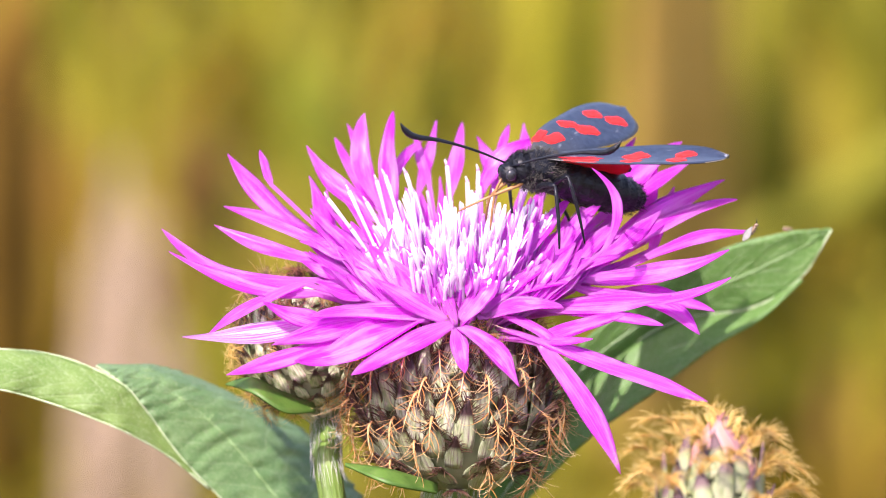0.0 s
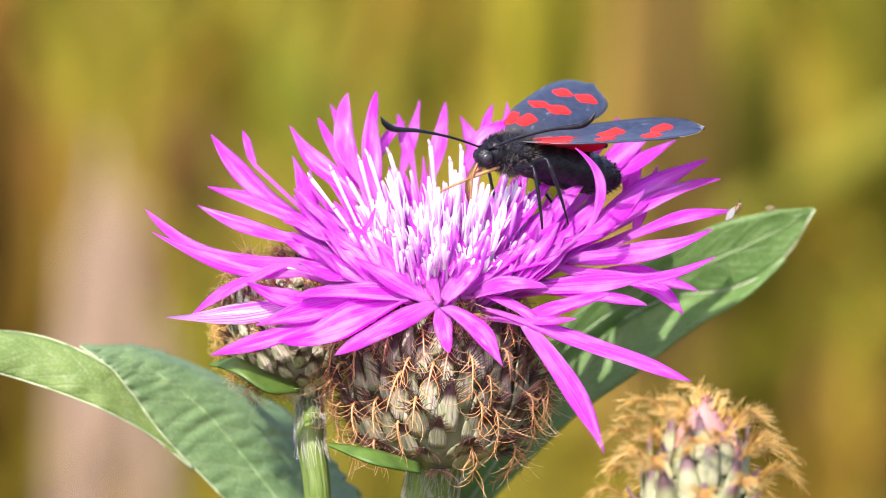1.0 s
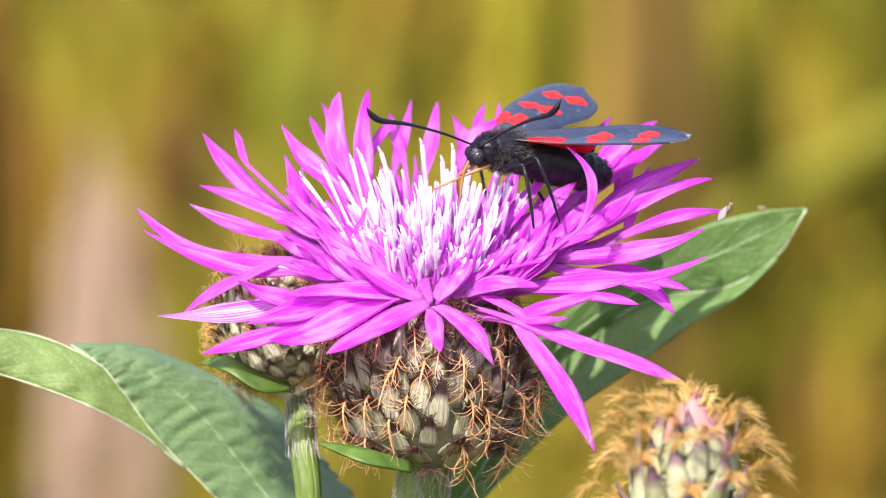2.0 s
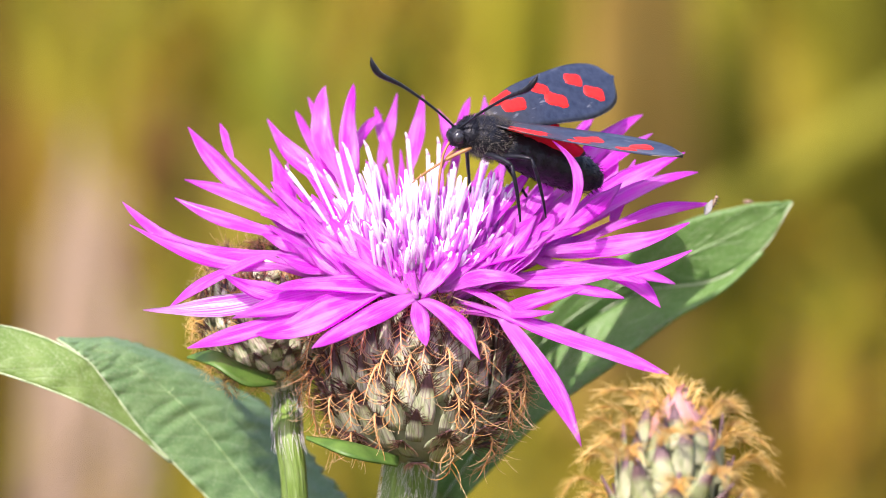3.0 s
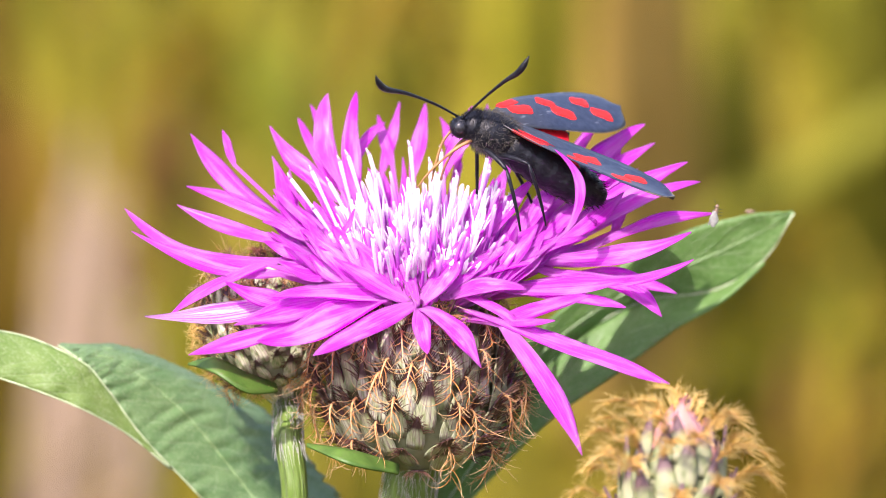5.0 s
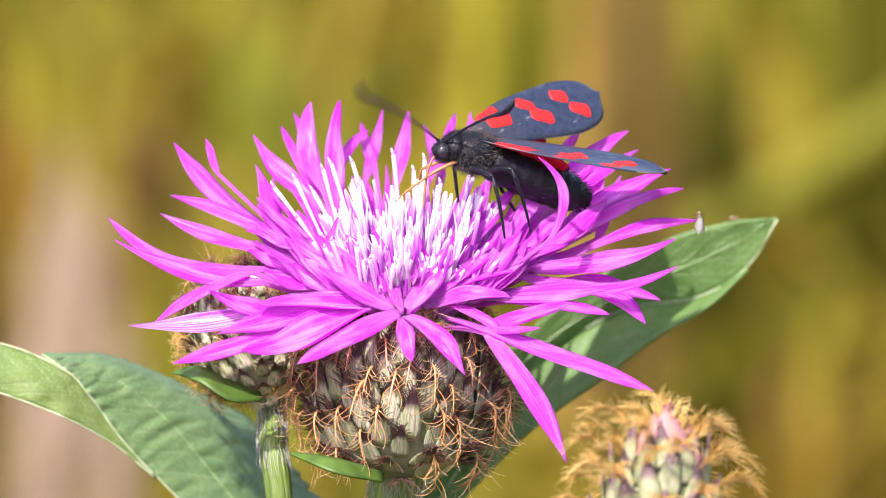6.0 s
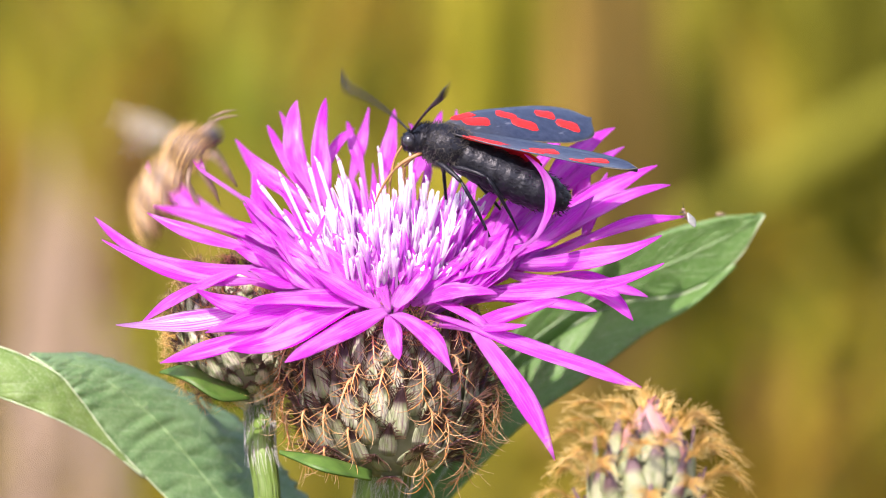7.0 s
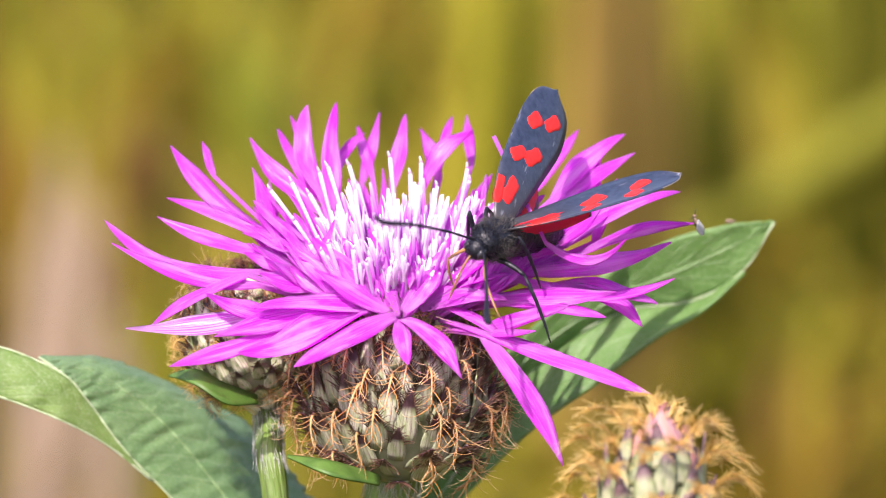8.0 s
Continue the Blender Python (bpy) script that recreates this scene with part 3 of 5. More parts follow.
def plume_meshes(rnd, material):
    """Feather-like fringes that rise, arch outwards and bend down."""
    out = []
    for _ in range(5):
        heap, a, b = Heap(), rnd.uniform(-1.6, 1.6), rnd.uniform(0.55, 0.9)
        spine = glide([(0, 4.2, 0.6), (0, 5.6 * b, 1.6), (a * 0.4, 6.6 * b, 3.2 * b), (a, 6.7 * b, 4.9 * b), (a * 1.5, 5.7 * b, 6.3 * b)], 14)
        heap.tube(spine, [0.17 - 0.0115 * i for i in range(14)], 5, squash=0.6)
        for i in range(60):
            s = 1.5 + 11.4 * i / 60
            k = int(s)
            p, t = spine[k].lerp(spine[k + 1], s - k), (spine[k + 1] - spine[k]).normalized()
            way = (Vector((1 if i % 2 else -1, rnd.uniform(-0.3, 0.5), rnd.uniform(-0.3, 0.3))) + t * rnd.uniform(0.6, 1.3)).normalized() * rnd.uniform(1.4, 2.9)
            droop = Vector((rnd.uniform(-0.3, 0.3), rnd.uniform(-0.8, 0.1), rnd.uniform(-0.1, 0.3)))
            heap.tube([p, p + way * 0.35, p + way * 0.7 + droop * 0.4, p + way + droop], [0.05, 0.042, 0.034, 0.013], 3, cap=False)
        out.append(heap.mesh("fringe", material))
    return out


def involucre(head, profile, count, bracts, dark, light, rnd, turn_dark=0.45, scale=1.0, crown=None, lash=None, bare_top=None, top=None, fringed=0.72):
    """A round body wrapped in overlapping fringed bracts. profile: (height, radius) from the foot up."""
    heap, n = Heap(), len(profile)
    heap.tube([Vector((0, 0, h)) for h, _ in profile], [r * 0.94 for _, r in profile], 20)
    part("body", heap.mesh("involucre body", BODY_GREEN), head)
    h0, h1 = profile[0][0], profile[-1][0]
    for i in range(count):
        s = (i + 0.5) / count
        h = h0 + (h1 - h0) * (0.02 + 0.92 * s ** 0.95)
        for (ha, ra), (hb, rb) in zip(profile, profile[1:]):
            if ha <= h <= hb:
                f = (h - ha) / (hb - ha)
                r, slope = ra + (rb - ra) * f, (rb - ra) / (hb - ha)
                break
        g = i * 2.39996 + rnd.uniform(-0.06, 0.06)
        up = Vector((math.cos(g) * slope, math.sin(g) * slope, 1)).normalized()
        side = Vector((-math.sin(g), math.cos(g), 0))
        out = side.cross(up) 
        m = Matrix((side, up, out)).transposed().to_4x4()
        m.translation = Vector((math.cos(g) * r, math.sin(g) * r, h)) / 1000
        k = scale * rnd.uniform(0.85, 1.15)
        m = m @ pose(0, 0, 0, rnd.gauss(0, 3), rnd.gauss(0, 5), rnd.gauss(0, 7))
        shape = (top if top and s > 0.80 else bracts)[i % 3]
        piece = part("bract", shape, head, at=m @ Matrix.Diagonal((k, k, k, 1)))
        pool = dark if s > turn_dark and rnd.random() < 0.8 else light
        if crown and s > 0.72 + rnd.uniform(-0.08, 0.08):
            pool = crown
        if lash:
            part("lash_comb", rnd.choice(lash), piece, "dark comb of lashes along the tip")
        facing_us = (head.matrix_basis.to_3x3() @ out).y < 0.25
        if facing_us and ((bare_top and s > bare_top) or (crown and s > 0.94)):
            continue
        if not lash or rnd.random() < fringed or s > 0.7:
            part("fringe", rnd.choice(pool), piece, "bristly fringe")


def stem(parent, line, r0, r1, wool=0, label="", flare=0.0, reach=(0, 8)):
    knots = [Vector(p) for p in line[:2]]
    for p in line[2:]:
        p = Vector(p)
        before = (knots[-1] - knots[-2]).length
        while (p - knots[-1]).length > 2.5 * before:
            knots.append(knots[-1] + (p - knots[-1]).normalized() * before * 2)
            before *= 2
        knots.append(p)
    n, sides = 4 * (len(knots) - 1) + 1, 20
    pts, heap, gone = glide(knots, n), Heap(), [0.0]
    for p, q in zip(pts, pts[1:]):
        gone.append(gone[-1] + (q - p).length)
    for i, p in enumerate(pts):
        t = (pts[min(i + 1, n - 1)] - pts[max(i - 1, 0)]).normalized()
        a = t.cross(Vector((0, 1, 0))).normalized()
        b = t.cross(a)
        r = r0 + (r1 - r0) * gone[i] / gone[-1] + flare * max(0.0, 1 - gone[i] / 4) ** 2
        for k in range(sides):
            g = 2 * math.pi * k / sides
            q = r * (1 + 0.10 * math.cos(8 * g + 0.1 * i))
            heap.v.append(p + (a * math.cos(g) + b * math.sin(g)) * q)
            heap.uv.append((k / sides, gone[i] / 120))
    for i in range(n - 1):
        for k in range(sides):
            j = (k + 1) % sides
            heap.f.append((i * sides + k, i * sides + j, (i + 1) * sides + j, (i + 1) * sides + k))
            heap.slot.append(0)
    ob = part("stem", heap.mesh("stem", STEM), parent, label)
    if wool:
        rnd, hairs = random.Random(5), Heap()
        for _ in range(wool):
            far = reach[0] + rnd.random() ** 1.6 * (reach[1] - reach[0])
            i = max(k for k in range(n - 1) if gone[k] <= far)
            p = pts[i].lerp(pts[i + 1], (far - gone[i]) / (gone[i + 1] - gone[i]))
            g = rnd.uniform(0, 6.28)
            t = (pts[i + 1] - pts[i]).normalized()
            a = t.cross(Vector((0, 1, 0))).normalized()
            d = a * math.cos(g) + t.cross(a) * math.sin(g)
            s = t.cross(d) * rnd.uniform(-0.5, 0.5)
            ln = rnd.uniform(0.8, 2.4)
            rr = r0 * 1.13 + flare * max(0.0, 1 - far / 4) ** 2
            hairs.tube([p + d * rr, p + d * (rr + 0.16) + s * 0.4 + t * 0.5 * ln, p + d * (rr + 0.2) + s * 0.7 + t * ln * rnd.uniform(0.4, 1.6)], [0.030, 0.026, 0.010], 3, cap=False)
        part("wool", hairs.mesh("stem wool", WOOL), ob, "white woolly hairs")
    return ob


def blade_sheet(rails, n, m, ripple=0.0, rnd=None):
    """Rows of points between smooth rails."""
    lines = [glide(r, n) for r in rails]
    rows = []
    for i in range(n):
        across = glide([l[i] for l in lines], m)
        for j, p in enumerate(across):
            across[j] = p + Vector((0, -1, 0.3)) * ripple * noise.noise(Vector((i * 0.35, j * 0.5, len(rails))))
        rows.append(across)
    return rows


def leaf(parent, name, rails, material, label, n=40, m=13, thick=0.3, ripple=0.25, rims=(), rib=None, ribsize=0.35, ragged=0.0, veins=0):
    rows = blade_sheet(rails, n, m, ripple)
    for i in range(2, n - 2):
        u = i * 60 / n
        bite = ragged * (0.7 * max(0.0, noise.noise(Vector((u * 0.42, 3.1, 0)))) + 0.35 * noise.noise(Vector((u * 1.3, 9.2, 0))) + 0.2 * noise.noise(Vector((u * 2.7, 4.4, 0))))
        rows[i][-1] = rows[i][-1] + (rows[i][-3] - rows[i][-1]).normalized() * bite
    ob = part(name, Heap().sheet(rows, thick).mesh(name, material), parent, label)
    for j in rims:
        part("rim", Heap().tube([r[j] + Vector((0, -0.12, 0.04)) for r in rows], [0.10 + 0.05 * noise.noise(Vector((i * 0.9, j, 0))) for i in range(n)], 5).mesh("rim", RIM), ob, "whitish hairy leaf rim")
    if rib is not None:
        front = Vector((0, -0.14, 0.05))
        part("midrib", Heap().tube([r[rib] + front for r in rows], [ribsize * (1 - 0.75 * i / n) for i in range(n)], 6).mesh("midrib", VEIN), ob, "pale midrib")
        for k in range(veins):
            i0 = 3 + int((n - 14) * k / veins)
            for way in (-1, 1):
                end = m - 2 if way > 0 else 1
                count = abs(end - rib)
                line = [rows[min(n - 1, i0 + (1 if way < 0 else 0) + int(9 * (q / count) ** 0.8))][rib + way * q] + front for q in range(count + 1)]
                line = glide(line, 14)
                part("side_vein", Heap().tube(line, [0.06 * (1 - 0.6 * q / 13) for q in range(14)], 4).mesh("side vein", VEIN), ob)
    return ob


FLOWER = Vector((1.3, -2.1, -7.8))
# Long petals: bearing, reach and height of the foot; swing, reach and height of the tip; width, bow.
LEFT = [
    (-177, 14.7, 4.9, -11, 31.5, 9.2, 1.8, -1.5),
    (-168, 14.9, 4.2, -12, 30.3, 7.9, 1.6, -1.2),
    (172, 11.2, 5.5, -7, 26.6, 9.0, 1.7, -0.4),
    (160, 10.5, 5.6, -0, 26.3, 10.5, 2.5, 0.2),
    (155, 13.0, 5.3, -2, 27.4, 15.4, 2.8, -0.5),
    (154, 21.9, 12.7, -5, 24.5, 15.8, 1.0, 0.0),
    (150, 15.0, 4.5, -7, 19.6, 13.2, 1.6, 0.0),
    (145, 15.1, 5.4, -7, 18.5, 11.6, 1.2, 0.2),
    (128, 13.3, 8.4, 6, 23.0, 15.3, 1.9, -0.4),
    (119, 14.3, 8.2, 6, 22.7, 15.7, 1.9, -0.2),
    (125, 14.7, 10.2, -7, 20.8, 18.5, 2.4, 1.1),
]
BACK = [
    (119, 13.2, 8.4, -8, 18.7, 19.0, 2.0, 0.7),
    (121, 18.2, 11.8, -2, 24.1, 16.6, 1.2, 0.0),
    (103, 17.6, 10.1, -8, 23.2, 16.5, 1.4, -0.2),
    (99, 17.6, 10.7, 2, 23.1, 15.1, 1.2, 0.0),
    (113, 17.8, 10.9, -13, 20.9, 14.8, 1.3, 0.4),
    (92, 16.1, 9.8, -4, 22.1, 16.6, 1.6, -0.2),
    (75, 18.0, 10.7, 9, 22.7, 14.9, 1.4, 0.2),
    (76, 16.9, 10.9, -1, 22.7, 16.4, 1.1, 0.0),
    (78, 13.5, 10.5, -14, 18.5, 16.1, 2.0, 0.7),
    (66, 19.4, 11.9, 6, 24.2, 16.3, 1.2, 0.0),
    (33, 19.9, 9.9, 1, 29.5, 15.9, 2.4, 0.0),
]
RIGHT = [
    (45, 19.5, 9.1, 0, 27.6, 15.6, 1.4, 0.0),
    (30, 19.2, 8.9, -1, 29.1, 14.4, 1.6, 0.3),
    (20, 16.4, 5.6, -1, 30.5, 13.4, 2.8, 0.5),
    (12, 17.6, 6.4, 1, 30.9, 12.0, 2.2, 0.4),
    (22, 21.8, 6.9, 11, 26.0, 14.0, 1.8, 0.0),
    (5, 19.6, 6.4, 3, 31.9, 9.2, 1.4, 0.5),
    (-3, 13.5, 5.2, 3, 29.0, 8.3, 2.3, -0.6),
    (-45, 7.2, 4.2, 33, 18.3, 8.7, 2.5, 0.8),
    (-13, 13.1, 4.8, 2, 29.6, 6.8, 1.7, -1.3),
    (-30, 10.6, 3.3, 9, 24.4, 5.7, 2.2, 0.0),
    (-3, 18.3, 4.0, 4, 27.6, 1.4, 1.9, 0.4),
    (-4, 17.7, 3.4, -5, 26.2, 0.1, 2.2, 0.5),
]
FRONT_RIGHT = [
    (28, 17.4, 6.9, 7, 24.4, 13.5, 1.7, 0.0),
    (13, 21.4, 6.8, 13, 26.2, 12.2, 1.6, 0.0),
    (-25, 12.8, 2.8, -3, 24.7, 3.2, 2.0, 0.2),
    (-49, 12.2, 0.6, 17, 21.2, 4.4, 1.7, 0.0),
    (-52, 11.5, 1.0, 10, 19.4, 2.1, 1.3, -0.3),
    (-56, 9.0, 3.0, 11, 16.0, 0.1, 1.6, 0.2),
    (-52, 14.0, 1.2, 22, 30.5, -4.0, 2.0, -0.2),
    (-51, 14.2, 1.0, 6, 24.5, -11.3, 2.2, 0.2),
    (-23.0, 16.9, 9.9, 6.3, 14.95, 18.3, 1.0, -1.6),
    (-63, 8.4, 3.0, 24, 14.7, 4.4, 1.8, 0.4),
    (-63, 7.1, 3.6, 34, 13.8, 6.5, 1.8, 0.4),
]
FRONT_LEFT = [
    (-92, 8.7, 2.4, -34, 18.4, -1.4, 2.3, 0.2),
    (-90, 8.8, 2.0, 5, 12.9, -1.7, 1.9, 0.0),
    (-87, 8.8, 2.0, 21, 16.6, -2.5, 2.0, 1.1),
    (-131, 10.4, 1.6, -24, 26.4, -2.5, 2.3, -0.2),
    (-114, 9.4, 2.7, -29, 21.0, -0.5, 3.8, -0.5),
    (-154, 12.2, 3.3, -17, 29.1, -0.2, 2.2, -1.1),
    (-153, 13.1, 0.6, -8, 21.4, 4.4, 1.9, 0.0),
    (-170, 16.1, 5.1, -1, 26.4, -0.1, 1.6, 0.4),
    (-106, 7.8, 2.9, -42, 17.8, 3.4, 2.5, 0.2),
    (-124, 9.0, 3.0, -30, 21.4, 0.3, 2.4, -0.2),
    (-146, 9.0, 4.2, -17, 15.3, 5.9, 2.2, 0.2),
]
INNER = [
    (-161, 8.5, 5.1, -30, 13.9, 10.0, 1.8, -0.2),
    (-153, 9.7, 7.1, -16, 6.8, 10.9, 0.8, 0.0),
    (-90, 8.7, 2.4, -43, 4.6, 10.5, 1.4, 0.0),
    (-96, 8.6, 2.7, -44, 11.6, 7.2, 1.8, 0.2),
    (-84, 8.6, 2.7, 29, 7.8, 7.1, 2.6, 0.0),
    (-80, 8.7, 2.7, 52, 7.9, 9.4, 1.4, 0.2),
    (-58, 8.5, 3.9, 45, 11.9, 9.1, 1.6, 0.2),
    (-49, 8.1, 4.5, 57, 8.9, 12.9, 1.2, 0.0),
    (-70, 7.9, 3.3, 40, 10.6, 7.3, 1.8, 0.3),
    (-122, 8.5, 3.9, -39, 12.3, 7.7, 2.0, 0.0),
    (-144, 7.8, 5.9, -26, 10.0, 8.9, 1.3, 0.0),
    (-110, 7.8, 3.6, -31, 8.1, 7.9, 1.6, 0.0),
]

rnd = random.Random(21)
flower = thing("knapweed_flower", "open magenta knapweed flower with white centre on a ribbed stem", "flower", Matrix.Translation(FLOWER / 1000))
BRACTS, PALE_BRACTS = bract_meshes(rnd, BRACT), bract_meshes(rnd, BRACT_PALE)
PLUME, LASH = plume_meshes(rnd, FRINGE_GOLD), lash_meshes(rnd, FRINGE_DARK)
SPRAY = spray_meshes(rnd, FRINGE_ORANGE)
TAN, UPRIGHT = fringe_meshes(rnd, FRINGE_TAN, 1.15, 1.1, 8, 0.052, 4.2, 2.6), fringe_meshes(rnd, FRINGE_TAN, 0.6, 0.9, 8, 0.052, 4.4, 2.4)
DARK, GOLD = fringe_meshes(rnd, FRINGE_DARK, 0.3, 0.66, 34, 0.048, 3.0, 1.0), fringe_meshes(rnd, FRINGE_GOLD, 0.4, 1.2, 26, 0.05, 3.4, 2.8)
RUST = fringe_meshes(rnd, FRINGE_RUST, 0.9, 0.7, 28, 0.05, 4.0, 2.6)
involucre(flower, [(-17.6, 3.0), (-16.6, 5.6), (-14, 8.1), (-10.5, 9.4), (-6.5, 9.3), (-3, 8.3), (-0.5, 7.4), (1.5, 6.9)], 150, BRACTS, DARK + SPRAY + SPRAY, SPRAY, rnd, 0.60, 0.84, RUST, LASH, fringed=0.6)
LEFT_PETALS, BENT, PRESSED = {}, {}, []


def long_petal(foot, tip, width, bow, material=PETAL):
    """A long petal whose foot runs back to the flower's rim."""
    reach = math.hypot(foot.x, foot.y)
    rim = Vector((foot.x, foot.y, 0)) * (6.6 / reach) + Vector((0, 0, 1.0 if foot.z > 1 else -0.2))
    root = rim - foot if reach > 8.5 else foot * 0
    me = petal_mesh(rnd, root, tip - foot, width * 0.92, bow * 1.3 + rnd.uniform(-0.25, 0.25), rnd.uniform(0, 6), material)
    return part("petal", me, flower, at=Matrix.Translation(foot / 1000))


def facing(x, up, deep):
    """A place on the flower's disc, which leans a little to the viewer."""
    return Vector((x, up * 0.2588 + deep * 0.9659, up * 0.9659 - deep * 0.2588))


for group in (LEFT, BACK, RIGHT, FRONT_RIGHT, FRONT_LEFT, INNER):
    for i, (turn, r0, z0, swing, r1, z1, width, bow) in enumerate(group):
        a, b = radians(turn), radians(turn + swing)
        ob = long_petal(Vector((r0 * math.cos(a), r0 * math.sin(a), z0)), Vector((r1 * math.cos(b), r1 * math.sin(b), z1)), width, bow, PETAL_PALE if (group is FRONT_LEFT and i == 5) else PETAL)
        if group is LEFT:
            LEFT_PETALS[i] = ob
        if group is RIGHT:
            BENT[i] = ob
        if group is FRONT_RIGHT and i == 8:
            PRESSED.append(ob)
lot = random.Random(4)
for _ in range(32):     # a fan that stands before the disc
    x = lot.uniform(-6.9, 9.3)
    tip = facing(x + (x - 0.6) * 0.55 + lot.gauss(0, 2.3), lot.uniform(4.2, 9.0), -6)
    long_petal(facing(x, 0.2 - abs(x - 0.6) * -0.18, -8), tip, lot.uniform(1.45, 2.6), lot.uniform(-0.24, 0.3))
for count, low, high, sg in ((16, -11.7, -6.9, -1), (18, 7.3, 15.3, 1)):     # and at both sides of it
    for _ in range(count):
        x, up = lot.uniform(low, high), lot.uniform(2.7, 7.5)
        tip = facing(x + sg * lot.uniform(3.0, 8.0), up + lot.uniform(1.6, 6.5), 1)
        long_petal(facing(x, up, -3), tip, lot.uniform(1.1, 1.9), lot.uniform(-0.36, 0.36))
# smaller lobes between the long ones
for k in range(70):
    g = rnd.uniform(-0.3, 3.44)
    front = max(0.0, -math.sin(g))
    r0, r1 = rnd.uniform(6.0, 8.5), rnd.uniform(12, 17) - 4.5 * front
    foot = Vector((r0 * math.cos(g), r0 * math.sin(g), rnd.uniform(0.8, 3)))
    g2 = g + rnd.uniform(-0.3, 0.3)
    tip = Vector((r1 * math.cos(g2), r1 * math.sin(g2), rnd.uniform(5, 11) - 1.5 * front + 2 * max(0.0, math.sin(g))))
    part("petal", petal_mesh(rnd, foot * 0, tip - foot, rnd.uniform(0.9, 1.8), rnd.uniform(-0.8, 0.8), rnd.uniform(0, 6)), flower, at=Matrix.Translation(foot / 1000))
LOBES, TUBES, STYLES = floret_meshes(rnd, FLORET_WHITE, "lobe"), floret_meshes(rnd, FLORET_PINK, "tube"), floret_meshes(rnd, STYLE, "style")
for k in range(230):
    f = math.sqrt((k + 0.5) / 230)
    g = k * 2.39996
    r0, lean = 5.9 * f, 0.40 * f + rnd.uniform(-0.13, 0.13)
    way = Vector((math.cos(g) * lean, math.sin(g) * lean, 1)).normalized()
    size = rnd.choice((0.70, 0.84, 0.93, 1.0, 1.08, 1.2, 1.36)) * rnd.uniform(0.94, 1.06) * (0.99 - 0.09 * f) * (1 - 0.22 * max(0.0, -math.sin(g)) * f)
    pool = TUBES if rnd.random() < 0.28 + 0.25 * f ** 3 else LOBES
    m = way.to_track_quat("Z", "Y").to_matrix().to_4x4() @ pose(0, 0, 0, 0, 0, rnd.uniform(0, 360))
    m.translation = Vector((r0 * math.cos(g) + 0.7, r0 * math.sin(g), 0.6)) / 1000
    part("floret", rnd.choice(pool), flower, at=m @ Matrix.Diagonal((1, 1, size, 1)))
for k in range(20):
    g, f = 0.7 + 0.19 * k + rnd.uniform(-0.1, 0.1), rnd.uniform(0.7, 1.1)
    lean = rnd.uniform(0.35, 0.75)
    way = Vector((math.cos(g) * lean, math.sin(g) * lean, 1)).normalized()
    m = way.to_track_quat("Z", "Y").to_matrix().to_4x4()
    m.translation = Vector((6 * f * math.cos(g), 6 * f * math.sin(g), 1.2)) / 1000
    size = rnd.uniform(1.1, 1.5) if math.sin(g) > -0.2 else rnd.uniform(0.8, 1.0)
    part("style", rnd.choice(STYLES), flower, "slender white style", m @ Matrix.Diagonal((1, 1, size, 1)))
foot = -FLOWER
stem(flower, [(0, 0, -16.8), (-0.6, 0.2, -20), (-2.5, 1, -34), Vector((-6, 0, -250)) + foot, Vector((10, 8, -552)) + foot], 2.6, 1.9, 450, "ribbed grey-green woolly stem")
leaf(flower, "leaf_bract", [[Vector((-10.2, -11.7, -20.4)) + foot, Vector((-5.6, -14.7, -20.1)) + foot, Vector((-0.5, -10.3, -23.0)) + foot], [Vector((-10.2, -12.7, -20.3)) + foot, Vector((-5.6, -17.0, -21.0)) + foot, Vector((-0.5, -12.5, -23.4)) + foot]], LEAF_SMALL, "small fresh green leaf under the head", 14, 5, 0.25, 0.05)

# second head behind, leaning over
second = thing("young_knapweed", "young knapweed with straw-coloured fringed bracts on a woolly stem", "flower", None)
q0, q1 = Vector((-12.7, 4.3, -18.6)), Vector((-15.2, 6.9, -9.1))
second.matrix_basis = Matrix.Translation(q0 / 1000) @ (q1 - q0).to_track_quat("Z", "Y").to_matrix().to_4x4()
involucre(second, [(-1.6, 1.9), (-0.6, 2.5), (0.6, 4.3), (2.6, 6.3), (5.5, 7.1), (9, 6.5), (12, 5.0), (13.5, 3.6)], 150, PALE_BRACTS + BRACTS, UPRIGHT + TAN, GOLD, rnd, 0.6, 0.54, None, LASH)
back = second.matrix_basis.inverted()
local = lambda *p: (back @ (Vector(p) / 1000)) * 1000
stem(second, [Vector((0, 0, 2.0)), Vector((0, 0, -0.6)), local(*(-12.5, 2.8, -20.3)), local(*(-12.3, -2.1, -23.1)), local(*(-11.6, -3.3, -27.8)), local(-8, 0, -200), local(4, 6, -552)], 1.35, 1.4, 520, "ribbed green stem with white wool", 0.5, (0.5, 11))
leaf(second, "leaf_bract", [[local(*(-23.0, 0.1, -15.0)), local(*(-20.1, -1.7, -13.9)), local(*(-17.1, -2.0, -15.3)), local(*(-13.7, -0.4, -17.1))], [local(*(-23.0, 0.1, -15.2)), local(*(-20.0, -4.0, -15.0)), local(*(-16.7, -4.5, -16.9)), local(*(-13.5, -1.6, -17.7))]], LEAF_SMALL, "small fresh green leaf under the head", 16, 5, 0.25, 0.05)

